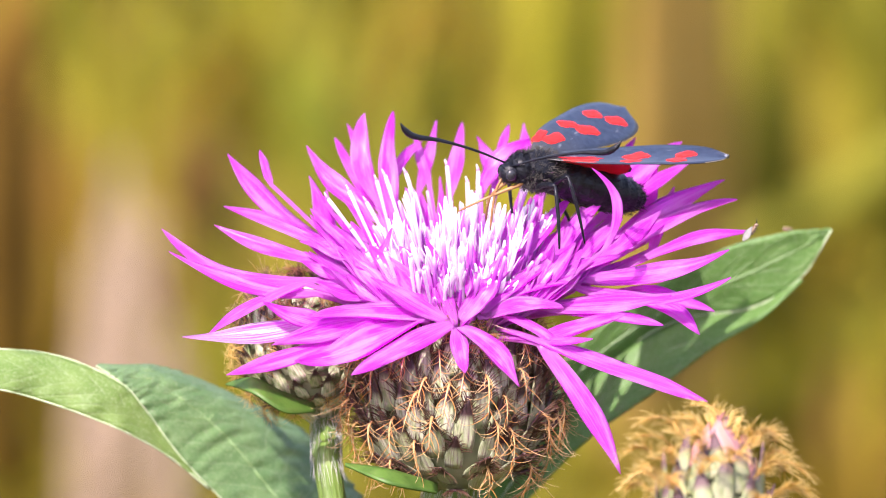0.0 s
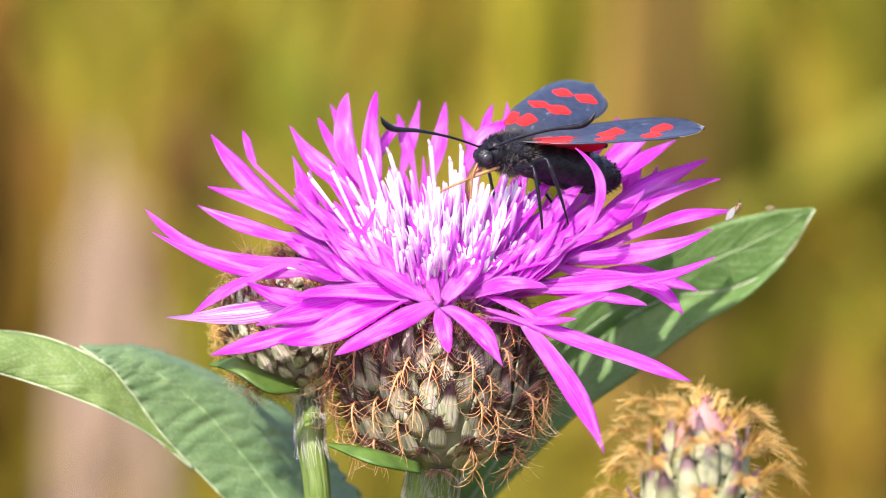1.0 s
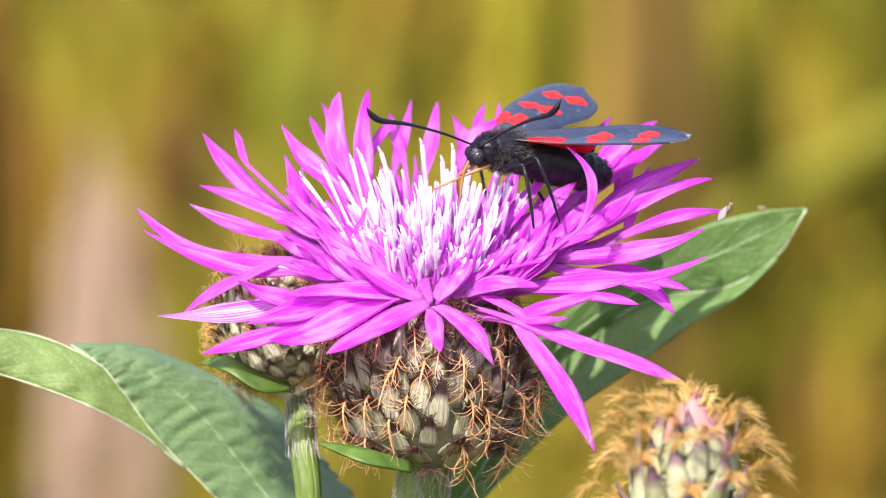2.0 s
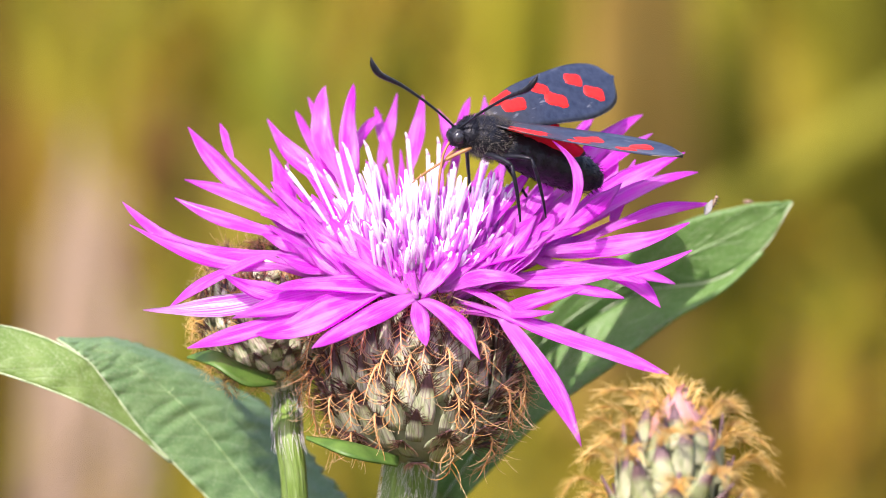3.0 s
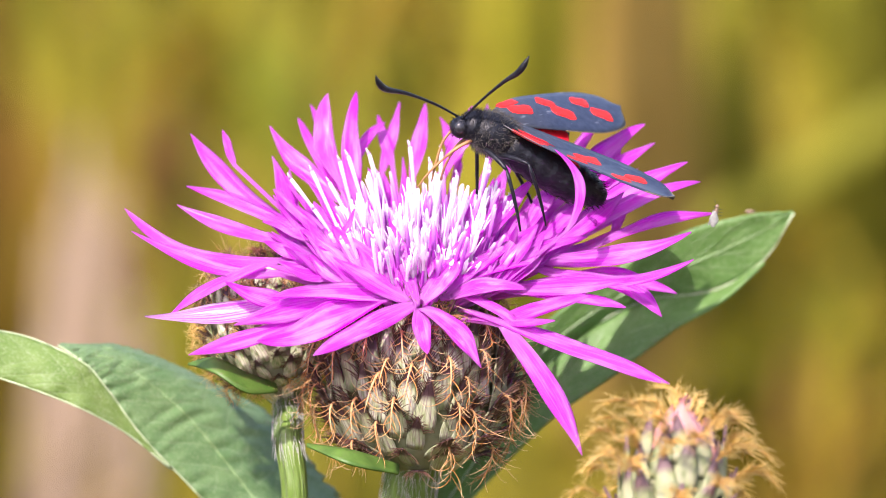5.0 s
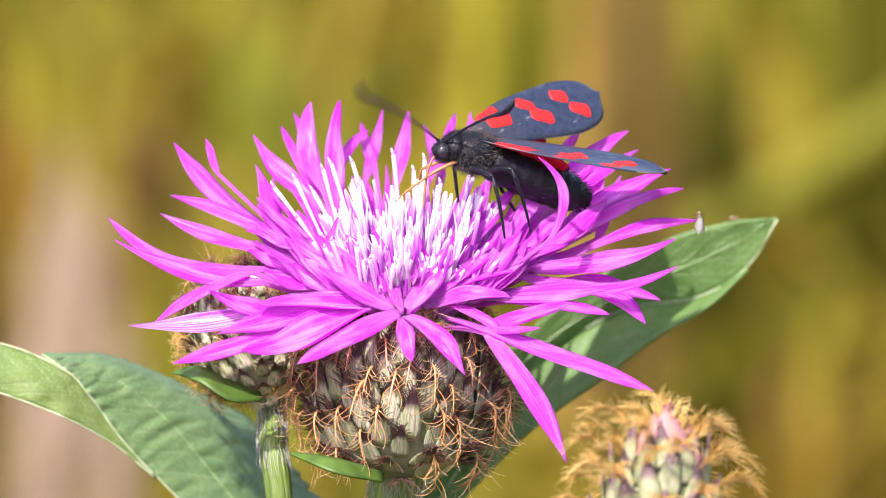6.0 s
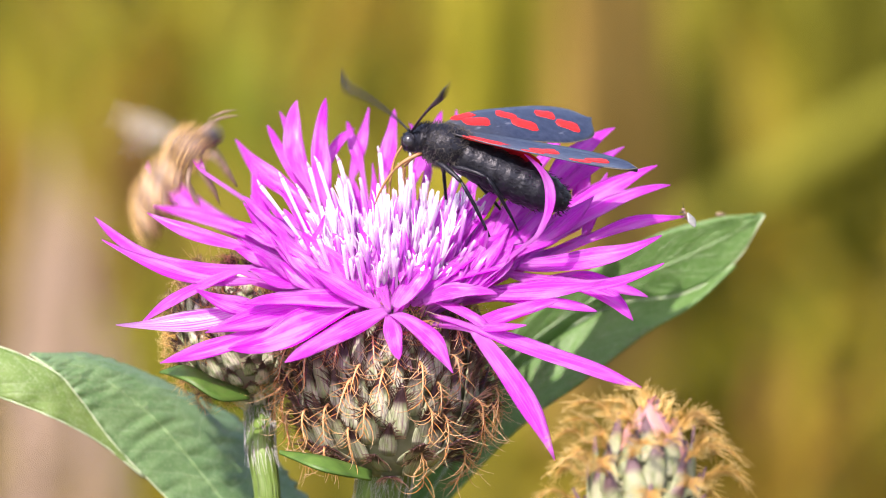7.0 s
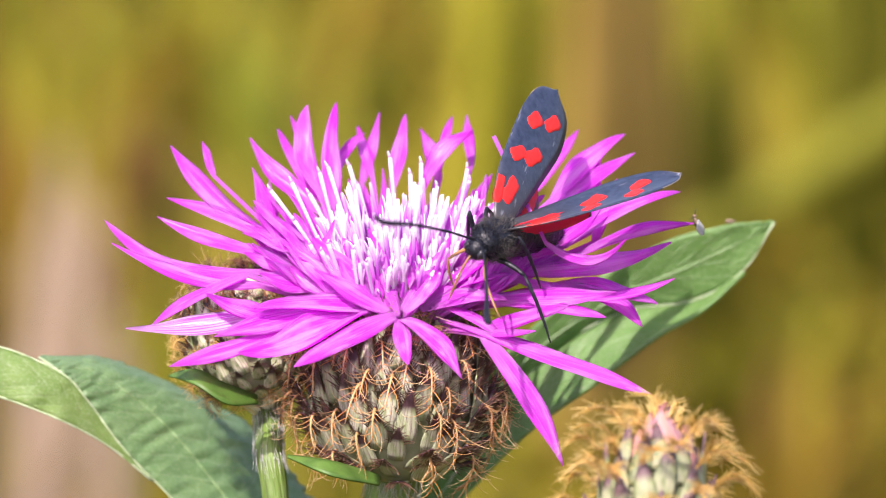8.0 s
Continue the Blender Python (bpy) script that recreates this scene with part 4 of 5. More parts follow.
# the closed bud in front
bud = thing("knapweed_bud", "closed knapweed bud with pale green bracts and golden fringes", "flower bud", None)
q0, q1 = Vector((26.6, -43.4, -22.7)), Vector((28.6, -36.0, -10.6))
bud.matrix_basis = Matrix.Translation(q0 / 1000) @ (q1 - q0).to_track_quat("Z", "Y").to_matrix().to_4x4()
RED_BRACTS = bract_meshes(rnd, BRACT_RED)
involucre(bud, [(-0.5, 2.2), (1, 4.2), (4, 5.4), (7.5, 5.3), (10.5, 4.3), (12.4, 3.0), (14.0, 1.4)], 54, bract_meshes(rnd, BRACT_BUD), PLUME, PLUME, rnd, 0.7, 0.90, None, None, 0.70, RED_BRACTS)
for k in range(9):
    g = k * 2.4
    m = Matrix.Translation((0.0017 * math.cos(g), 0.0017 * math.sin(g), 0.0124)) @ pose(0, 0, 0, 78 - 3 * k, 0, math.degrees(g) + 90)
    tip_bract = part("bract", RED_BRACTS[k % 3], bud, "reddish tip bract", m @ Matrix.Diagonal((0.8, 0.46, 0.8, 1)))
    if (bud.matrix_basis.to_3x3() @ Vector((math.cos(g), math.sin(g), 0))).y > 0:
        part("fringe", PLUME[k % 4], tip_bract, "bristly fringe")
heap = Heap()
for _ in range(70):
    p = Vector((rnd.gauss(0, 0.5), rnd.gauss(0, 0.5), 13.2))
    way = Vector((p.x * 0.5 + rnd.gauss(0, 0.22), p.y * 0.5 + rnd.gauss(0, 0.22), 1)).normalized() * rnd.uniform(2.5, 5.2)
    heap.tube([p, p + way * 0.5, p + way * 0.85 + Vector((rnd.gauss(0, 0.15), 0, 0)), p + way], [0.09, 0.075, 0.05, 0.02], 3, cap=False)
part("tuft", heap.mesh("bud tuft", FRINGE_GOLD), bud, "upright orange tuft of bristles")
back = bud.matrix_basis.inverted()
stem(bud, [Vector((0, 0, 1.0)), local(*(26.2, -43.1, -29.4)), local(20, -10, -200), local(14, 4, -552)], 2.0, 1.9, 0, "ribbed green stem")

# the leaves, each on the plant's stem
plant_leaf = thing("folded_leaf", "dull blue-green knapweed leaf with a pale folded edge", "leaf",
                   Matrix.Translation((0, 0, -0.00025)) @ Matrix.Translation(EYE) @ Matrix.Scale(1.014, 4) @ Matrix.Translation(-Vector(EYE)))
leaf(plant_leaf, "blade", [
    [(-17.3, 2.0, -35.1), (-23.3, 0.7, -28.2), (-28.0, 0.1, -22.9), (-31.8, -0.5, -17.4), (-34.4, -0.8, -14.4), (-36.9, -0.3, -12.8)],
    [(-11.2, 6.3, -34.5), (-16.1, 7.1, -27.7), (-20.9, 6.7, -21.4), (-26.6, 4.8, -16.9), (-31.7, 3.4, -14.3), (-36.5, 1.6, -13.2)],
    [(-2.7, 13.4, -38.7), (-8.6, 14.2, -31.8), (-14.4, 14.1, -24.8), (-22.0, 11.3, -19.6), (-30.0, 7.3, -15.1), (-35.6, 3.5, -14.0)]],
    LEAF_BLUE, "", 96, 17, 0.3, 0.5, (0,), 5, 0.12, 3.2, 6)
leaf(plant_leaf, "folded_edge", [
    [(-24.8, 0.3, -26.6), (-28.1, -0.5, -22.6), (-31.8, -1.1, -17.2), (-34.4, -1.3, -14.3), (-40.5, -1.0, -11.6), (-47.0, -2.7, -10.3), (-54.1, -4.7, -9.9)],
    [(-24.9, 0.1, -26.5), (-29.0, -0.8, -22.4), (-32.9, -2.2, -18.0), (-35.9, -3.1, -15.5), (-41.6, -3.5, -13.2), (-46.9, -5.2, -11.7), (-54.0, -7.1, -11.0)],
    [(-24.9, -0.1, -26.5), (-29.3, -1.1, -22.5), (-33.8, -3.6, -19.1), (-38.6, -4.5, -16.8), (-43.4, -5.0, -15.0), (-46.9, -6.7, -13.6), (-53.9, -8.4, -12.0)]],
    LEAF_PALE, "pale green underside of the folded edge", 44, 9, 0.3, 0.4, (0, 8))
stem(plant_leaf, [(-11.3, 7.2, -34.8), (-8.8, 5.0, -39.2), (-4, 2, -120), (2, 4, -552)], 1.0, 1.6, 0, "leaf stalk")
long_leaf = thing("long_leaf", "long pointed mid-green knapweed leaf creased along its length", "leaf",
                  Matrix.Translation(EYE) @ Matrix.Scale(1.016, 4) @ Matrix.Translation(-Vector(EYE)))
leaf(long_leaf, "blade", [
    [(1.0, 8.2, -31.3), (8.9, 12.1, -20.6), (15.7, 14.4, -13.9), (24.3, 16.6, -7.7), (31.7, 17.5, -4.2), (37.8, 17.9, -2.8), (42.0, 18.0, -2.5)],
    [(2.8, 8.8, -32.7), (10.8, 13.2, -22.2), (17.0, 15.4, -16.0), (25.3, 17.3, -10.9), (32.9, 18.1, -7.7), (38.6, 18.4, -4.9), (42.1, 18.0, -2.5)],
    [(4.0, 9.5, -34.2), (12.4, 14.5, -23.2), (17.9, 16.6, -17.3), (25.6, 18.3, -12.9), (33.6, 18.6, -11.6), (39.0, 18.5, -8.1), (42.2, 17.9, -2.6)]],
    LEAF_DARK, "", 44, 13, 0.3, 0.3, (12,), 6, 0.2, 0.0, 8)
leaf(long_leaf, "lower_fold", [
    [(4.1, 9.8, -34.3), (12.4, 14.8, -23.3), (17.9, 16.9, -17.3), (25.6, 18.6, -13.0), (33.6, 18.9, -11.7), (39.0, 18.8, -8.2)],
    [(5.9, 8.0, -33.8), (13.9, 12.5, -23.9), (20.3, 14.5, -18.6), (27.6, 16.2, -14.0), (34.2, 17.5, -11.9), (39.1, 18.5, -8.3)],
    [(6.8, 6.8, -32.5), (15.1, 10.2, -24.7), (22.4, 11.6, -19.5), (29.3, 13.5, -14.6), (34.6, 15.9, -12.0), (39.1, 18.0, -8.3)]],
    LEAF_DARK, "lower half of the leaf, folded forward", 36, 9, 0.3, 0.3, (), 4, 0.07, 0.0, 7)
stem(long_leaf, [(3.4, 7.9, -32.2), (1.0, 6.6, -37.2), (2, 6, -120), (6, 6, -552)], 1.0, 1.6, 0, "leaf stalk")


# ---- insects ----
def outline(points, n):
    return glide([(x, y, 0) for x, y in points], n)


def wing_mesh(name, top, low, thick, material, rimmed=None, swell=0.35):
    """A wing from its leading line and its trailing line."""
    a, b = outline(top, 20), outline(low, 20)
    rows = []
    for i in range(20):
        row = []
        for j in range(9):
            p = a[i].lerp(b[i], j / 8)
            p.z = swell * math.sin(math.pi * j / 8)
            row.append(p)
        rows.append(row)
    heap = Heap().sheet(rows, thick)
    if rimmed:
        for k, f in enumerate(heap.f):
            if any(heap.uv[v][0] > 0.86 or heap.uv[v][1] > 0.9 for v in f):
                heap.slot[k] = 1
        return heap.mesh(name, material, rimmed)
    return heap.mesh(name, material)


def wing_height(top, low, swell, x, y):
    """How high the wing's middle surface stands at x, y."""
    a, b = outline(top, 60), outline(low, 60)
    pa, pb = min(a, key=lambda p: abs(p.x - x)), min(b, key=lambda p: abs(p.x - x))
    j = max(0.0, min(1.0, (pa.y - y) / max(0.2, pa.y - pb.y)))
    return swell * math.sin(math.pi * j)


def spot_mesh(x0, y0, long, wide, turn, rnd):
    """A red patch of scales on both faces of the wing, following its swell."""
    heap, n = Heap(), 18
    rough = [rnd.uniform(-0.3, 0.2) for _ in range(n)]
    rim = [1 + (rough[k - 1] + rough[k] + rough[(k + 1) % n]) / 3 for k in range(n)]
    for sg in (1, -1):
        first = len(heap.v)
        for ring in (0, 0.55, 0.94, 1.0):
            for k in range(n if ring else 1):
                g = 2 * math.pi * k / n
                cx, cy = math.cos(g), math.sin(g)
                box = (1 - 0.2 * math.exp(-(cx / 0.28) ** 2)) / max(abs(cx), abs(cy)) ** 0.5
                x, y = 0.93 * long * cx * rim[k] * ring * box, 0.93 * wide * cy * rim[k] * ring * box
                px, py = x0 + x * math.cos(turn) - y * math.sin(turn), y0 + x * math.sin(turn) + y * math.cos(turn)
                heap.v.append(Vector((px, py, wing_height(FORE_TOP, FORE_LOW, 0.35, px, py) + sg * (0.135 if ring < 1 else 0.06))))
                heap.uv.append((0, 0))
        for k in range(n):
            j = (k + 1) % n
            heap.f.append((first, first + 1 + k, first + 1 + j)[::sg])
            heap.slot.append(0)
            for q in (0, 1):
                a = first + 1 + q * n
                heap.f.append((a + k, a + n + k, a + n + j, a + j)[::sg])
                heap.slot.append(0)
    return heap.mesh("spot", RED)


def fur_mesh(name, places, material, rnd, long=0.9, thin=0.06):
    heap = Heap()
    for p, d in places:
        d = (d + Vector((rnd.uniform(-0.6, 0.6), rnd.uniform(-0.6, 0.6), rnd.uniform(-0.6, 0.6)))).normalized()
        ln = long * rnd.uniform(0.5, 1.2)
        heap.tube([p, p + d * ln * 0.6, p + d * ln + Vector((-0.25, 0, 0)) * ln], [thin, thin * 0.7, thin * 0.2], 3, cap=False)
    return heap.mesh(name, material)


def over_ball(centre, size, count, rnd):
    out = []
    for _ in range(count):
        d = Vector((rnd.gauss(0, 1), rnd.gauss(0, 1), rnd.gauss(0, 1))).normalized()
        out.append((Vector(centre) + Vector((d.x * size[0], d.y * size[1], d.z * size[2])) * 0.97, Vector((d.x / size[0], d.y / size[1], d.z / size[2])).normalized()))
    return out


def bone(name, long, r0, r1, material, hairs=0):
    """A limb segment along x."""
    line = [Vector((long * s, 0, 0.25 * math.sin(math.pi * s))) for s in (0, 0.15, 0.4, 0.7, 0.9, 1)]
    heap = Heap().tube(line, [r0 * 0.7, r0, r0 * 0.95, (r0 + r1) / 2, r1, r1 * 0.7], 7)
    for i in range(hairs):
        s = 0.4 + 0.55 * i / hairs
        p = Vector((long * s, 0, 0.1))
        heap.tube([p, p + Vector((0.35, 0.25 * (-1) ** i, -0.2))], [0.05, 0.015], 3, cap=False)
    return heap.mesh(name, material)


rnd = random.Random(5)
moth = thing("burnet_moth", "black burnet moth with steel-blue wings and red spots on the flower", "moth")
heap = Heap().ball((0.2, 0, 0.1), (3.3, 2.3, 2.35)).ball((2.6, 0, 0.2), (1.4, 1.7, 1.6))
part("thorax", heap.mesh("thorax", BLACK), moth)
part("fur", fur_mesh("thorax fur", over_ball((0.2, 0, 0.1), (3.3, 2.3, 2.35), 2000, rnd), FUR, rnd, 0.55, 0.026), moth, "short black and tan fur")
part("collar_fur", fur_mesh("collar fur", over_ball((2.6, 0, 0.2), (1.4, 1.7, 1.6), 900, rnd), DOWN, rnd, 0.5, 0.03), moth, "short black down")
line = glide([(-1.5, 0, -0.2), (-4.8, 0, -0.7), (-8.5, 0, -1.25), (-11.8, 0, -1.65), (-13.9, 0, -1.85)], 27)
radii = [1.92 * (0.86 + 0.42 * math.sin(math.pi * min(1, 0.15 + 0.62 * i / 26))) * (1 - (i / 26) ** 4 * 0.62) * (1 - 0.07 * (i % 3 == 0)) for i in range(27)]
part("abdomen", Heap().tube(line, radii, 18).mesh("abdomen", BLACK), moth, "plump ringed black abdomen")
part("tail_tuft", fur_mesh("tail tuft", [(p, d + Vector((-1, 0, 0))) for p, d in over_ball((-13.0, 0, -1.8), (0.9, 1.0, 1.0), 130, rnd)], BLACK, rnd, 0.35), moth)
hairs = []
for _ in range(700):
    i, g = rnd.uniform(1, 25), rnd.uniform(0, 6.283)
    p, q = line[int(i)].lerp(line[int(i) + 1], i % 1), Vector((0, math.cos(g), math.sin(g)))
    hairs.append((p + q * radii[int(i)] * 0.97, q * 0.5 + Vector((-1, 0, 0))))
part("body_hair", fur_mesh("abdomen hair", hairs, DOWN, rnd, 0.5, 0.045), moth, "short black down")
head = part("head", Heap().ball((3.8, 0, -0.5), (1.15, 1.2, 1.2)).mesh("head", BLACK), moth)
for sg in (1, -1):
    part("compound_eye", Heap().ball((4.1, 0.86 * sg, -0.5), (0.68, 0.46, 0.72), 8, 12).mesh("eye", EYE_BLACK), head, "shiny dark eye")
part("head_fur", fur_mesh("head fur", over_ball((3.8, 0, -0.45), (1.15, 1.05, 1.2), 320, rnd), DOWN, rnd, 0.4, 0.03), head)
part("proboscis", Heap().tube(glide([(4.6, 0, -1.1), (5.0, 0.05, -2.7), (4.8, 0.1, -5.0), (4.4, 0.1, -7.0)], 10), [0.14] * 8 + [0.11, 0.06], 6).mesh("proboscis", TAN_LEG), head, "thin brown proboscis")

FORE_TOP = [(0, 1.0), (4.6, 2.75), (10.8, 3.2), (15.8, 3.1), (19.0, 2.1), (20.4, 0.1)]
FORE_LOW = [(0, -1.2), (4.5, -2.1), (9.8, -3.0), (14.6, -3.6), (18.6, -2.7), (20.4, 0.1)]
FORE = wing_mesh("forewing", FORE_TOP, FORE_LOW, 0.16, WING)
HIND = wing_mesh("hindwing", [(0, 0.3), (4, 0.6), (8, 0.2), (10.2, -1.2), (10.8, -2.4)], [(0, -1.4), (2.2, -4.0), (5.2, -5.4), (8.6, -4.9), (10.7, -2.6)], 0.12, HINDRED, WING_DARK, 0.3)
SPOTS = [((3.5, 1.95), (1.95, 0.58, 0.2)), ((4.4, 0.65), (2.0, 1.0, -0.14)), ((9.2, 1.5), (1.35, 0.9, -0.6)), ((10.4, -0.35), (1.8, 1.08, -0.55)), ((14.4, 1.25), (1.3, 1.02, -0.5)), ((16.0, -0.95), (1.5, 0.95, -0.5))]
ROOT_L, ROOT_R = (0.0005, 0.00035, 0.0018), (0.0005, -0.00035, 0.0018)
WINGS, HINDWINGS, FEELERS, LEGS = {}, {}, {}, {}
for side, sg in (("L", 1), ("R", -1)):
    WINGS[side] = part("forewing", FORE, moth, "steel-blue forewing with six red spots", pose(0.0005, 0.00035 * sg, 0.0018))
    edge = outline(FORE_TOP, 40)[26:] + list(reversed(outline(FORE_LOW, 40)[14:-1]))
    part("wing_fringe", Heap().tube([p + Vector((0, 0, 0.01)) for p in edge], [0.075] * len(edge), 5, squash=0.7).mesh("wing fringe", WING_FRINGE), WINGS[side], "thin tan fringe along the wing's outer edge")
    for (x, y), size in SPOTS:
        part("spot", spot_mesh(x, y, *size, rnd), WINGS[side], "vermilion spot")
    HINDWINGS[side] = part("hindwing", HIND, moth, "crimson hindwing with a black rim", pose(-0.0003, 0.0014 * sg, 0.0006))
    line = glide([(0, 0, 0), (3.8, 0, 0.35), (8.2, 0, 0.3), (11.2, 0, -0.1), (12.6, 0, 0.25), (13.4, 0, 0.85)], 18)
    FEELERS[side] = part("antenna", Heap().tube(line, [0.12, 0.12, 0.13, 0.14, 0.15, 0.16, 0.18, 0.21, 0.25, 0.29, 0.33, 0.36, 0.37, 0.35, 0.3, 0.22, 0.13, 0.05], 8).mesh("antenna", BLACK), moth, "clubbed black antenna")
    for k, (hip, thigh, shin) in enumerate((((2.4, 0.9, -1.3), 3.4, 4.4), ((0.9, 1.1, -1.6), 4.0, 7.6), ((-0.8, 1.0, -1.7), 4.4, 7.6))):
        mat = TAN_LEG if k == 0 else BLACK
        leg = part("leg", bone("thigh", thigh, *((0.22, 0.17) if k == 0 else (0.32, 0.24)), mat), moth, "tan foreleg" if k == 0 else "thin black leg")
        lower = part("shin", bone("shin", shin, 0.22 if k else 0.15, 0.11 if k else 0.08, mat if k else TAN_LEG, 5), leg)
        LEGS[side, k] = (leg, lower, Vector((hip[0], hip[1] * sg, hip[2])), thigh, shin)

# the honeybee that passes by
bee = thing("honeybee", "furry tan and brown honeybee in flight", "bee")
part("thorax", Heap().ball((0, 0, 0), (2.3, 2.0, 2.0)).mesh("bee thorax", BEE_BROWN), bee)
part("fur", fur_mesh("bee fur", over_ball((0, 0, 0.1), (2.3, 2.0, 2.0), 420, rnd), BEE_FUR, rnd, 1.0, 0.08), bee, "golden fur")
heap = Heap().ball((-5.6, 0, -0.5), (4.6, 2.3, 2.2), 24, 16, ripple=0.02)
for p in heap.v:
    p.z -= 0.045 * min(0.0, p.x + 2) ** 2
for k, f in enumerate(heap.f):
    heap.slot[k] = int(heap.uv[f[0]][1] * 9.5) % 2
part("abdomen", heap.mesh("bee abdomen", BEE_TAN, BEE_BROWN), bee, "abdomen banded tan and brown")
part("body_hair", fur_mesh("bee hair", [(Vector((p.x, p.y, p.z - 0.045 * min(0.0, p.x + 2) ** 2)), d + Vector((-0.8, 0, 0))) for p, d in over_ball((-5.6, 0, -0.5), (4.6, 2.3, 2.2), 520, rnd)], BEE_FUR, rnd, 0.8, 0.06), bee, "fine tan hair")
bee_head = part("head", Heap().ball((2.9, 0, -0.5), (1.0, 1.5, 1.4)).mesh("bee head", BEE_BROWN), bee)
for sg in (1, -1):
    part("compound_eye", Heap().ball((3.1, 1.15 * sg, -0.4), (0.6, 0.45, 0.95), 8, 10).mesh("bee eye", EYE_BLACK), bee_head)
    part("antenna", Heap().tube(glide([(3.6, 0.4 * sg, 0), (4.8, 0.9 * sg, 0.5), (6.2, 1.3 * sg, -0.5)], 8), [0.13] * 7 + [0.08], 6).mesh("bee antenna", BEE_BROWN), bee_head)
    for long, wide, x in ((9.0, 2.6, 0.6), (6.5, 2.2, -0.6)):
        me = wing_mesh("bee wing", [(0, 0.3), (long * 0.5, wide * 0.4), (long, 0.2)], [(0, -0.3), (long * 0.6, -wide * 0.7), (long, -0.1)], 0.05, MEMBRANE)
        part("wing", me, bee, "clear wing", pose(x / 1000, 0.0012 * sg, 0.0017, 20 * sg, -38, 90 * sg + 40 * sg))
    for k, x in enumerate((1.2, 0.1, -1.0)):
        part("leg", Heap().tube(glide([(x, 1.2 * sg, -1.2), (x + 0.6 - k, 2.4 * sg, -2.2), (x + 0.3 - 1.2 * k, 2.3 * sg, -4.6), (x - 1.5 * k, 1.9 * sg, -6.2)], 9), [0.3, 0.3, 0.32, 0.28, 0.3, 0.32, 0.22, 0.15, 0.08], 6).mesh("bee leg", BEE_BROWN), bee)

# the tiny fly on a petal's tip
gnat = thing("tiny_fly", "tiny fly with milky wings clinging to a petal tip", "fly")
part("body", Heap().ball((0, 0, 0), (0.65, 0.24, 0.25)).ball((0.7, 0, 0.04), (0.22, 0.22, 0.22)).mesh("gnat body", BEE_BROWN), gnat)
for sg in (1, -1):
    part("wing", wing_mesh("gnat wing", [(0, 0.08), (0.9, 0.5), (1.7, 0.15)], [(0, -0.08), (0.9, -0.5), (1.7, -0.15)], 0.04, GNAT_WING, None, 0.1), gnat, "milky wing", pose(0.0002, 0.0001 * sg, 0.0003, 50 * sg, 0, 180 - 7 * sg))
    for x in (-0.4, 0.1, 0.6):
        part("leg", Heap().tube([Vector((x * 0.7, 0.15 * sg, -0.1)), Vector((x * 0.7 + 0.1, 0.5 * sg, 0.05)), Vector((x * 0.7 + 0.15, 0.6 * sg, -0.5))], [0.035, 0.035, 0.02], 4).mesh("gnat leg", BLACK), gnat)
    part("antenna", Heap().tube([Vector((0.8, 0.08 * sg, 0.1)), Vector((1.4, 0.3 * sg, 0.4))], [0.03, 0.015], 4).mesh("gnat feeler", BLACK), gnat)


mite = thing("tiny_beetle", "tiny brown beetle sitting on the leaf's edge", "beetle", Matrix.Translation(EYE) @ Matrix.Scale(1.016, 4) @ Matrix.Translation(-Vector(EYE)) @ Matrix.Translation(Vector((37.3, 17.9, -2.6)) / 1000))
part("body", Heap().ball((0, 0, 0.1), (0.42, 0.24, 0.22)).mesh("beetle body", BEE_BROWN), mite)
part("head", Heap().ball((0.46, 0, 0.1), (0.16, 0.16, 0.16), 6, 8).mesh("beetle head", BEE_BROWN), mite)


# ---- what moves ----
def step(moth_pose, foot, hip, thigh, shin, sg):
    """The poses of a leg's two segments that bring its end to foot, a place of the flower in metres."""
    d = (moth_pose.inverted() @ foot) * 1000 - hip
    r = min(max(d.length, 2.5), (thigh + shin) * 0.985)
    d.normalize()
    bend = Vector((0.9, 0.3 * sg, -0.1)) if hip.x > 1.5 else Vector((0.15, 0.8 * sg, 0.75))
    bend = (bend - d * bend.dot(d)).normalized()
    c = (thigh ** 2 + r ** 2 - shin ** 2) / (2 * thigh * r)
    c = max(-1.0, min(1.0, c))
    knee = (d * c + bend * math.sqrt(1 - c * c)) * thigh
    upper = aim(hip / 1000, knee, bend)
    lower = upper.inverted() @ aim((hip + knee) / 1000, d * r - knee, bend)
    return upper, lower


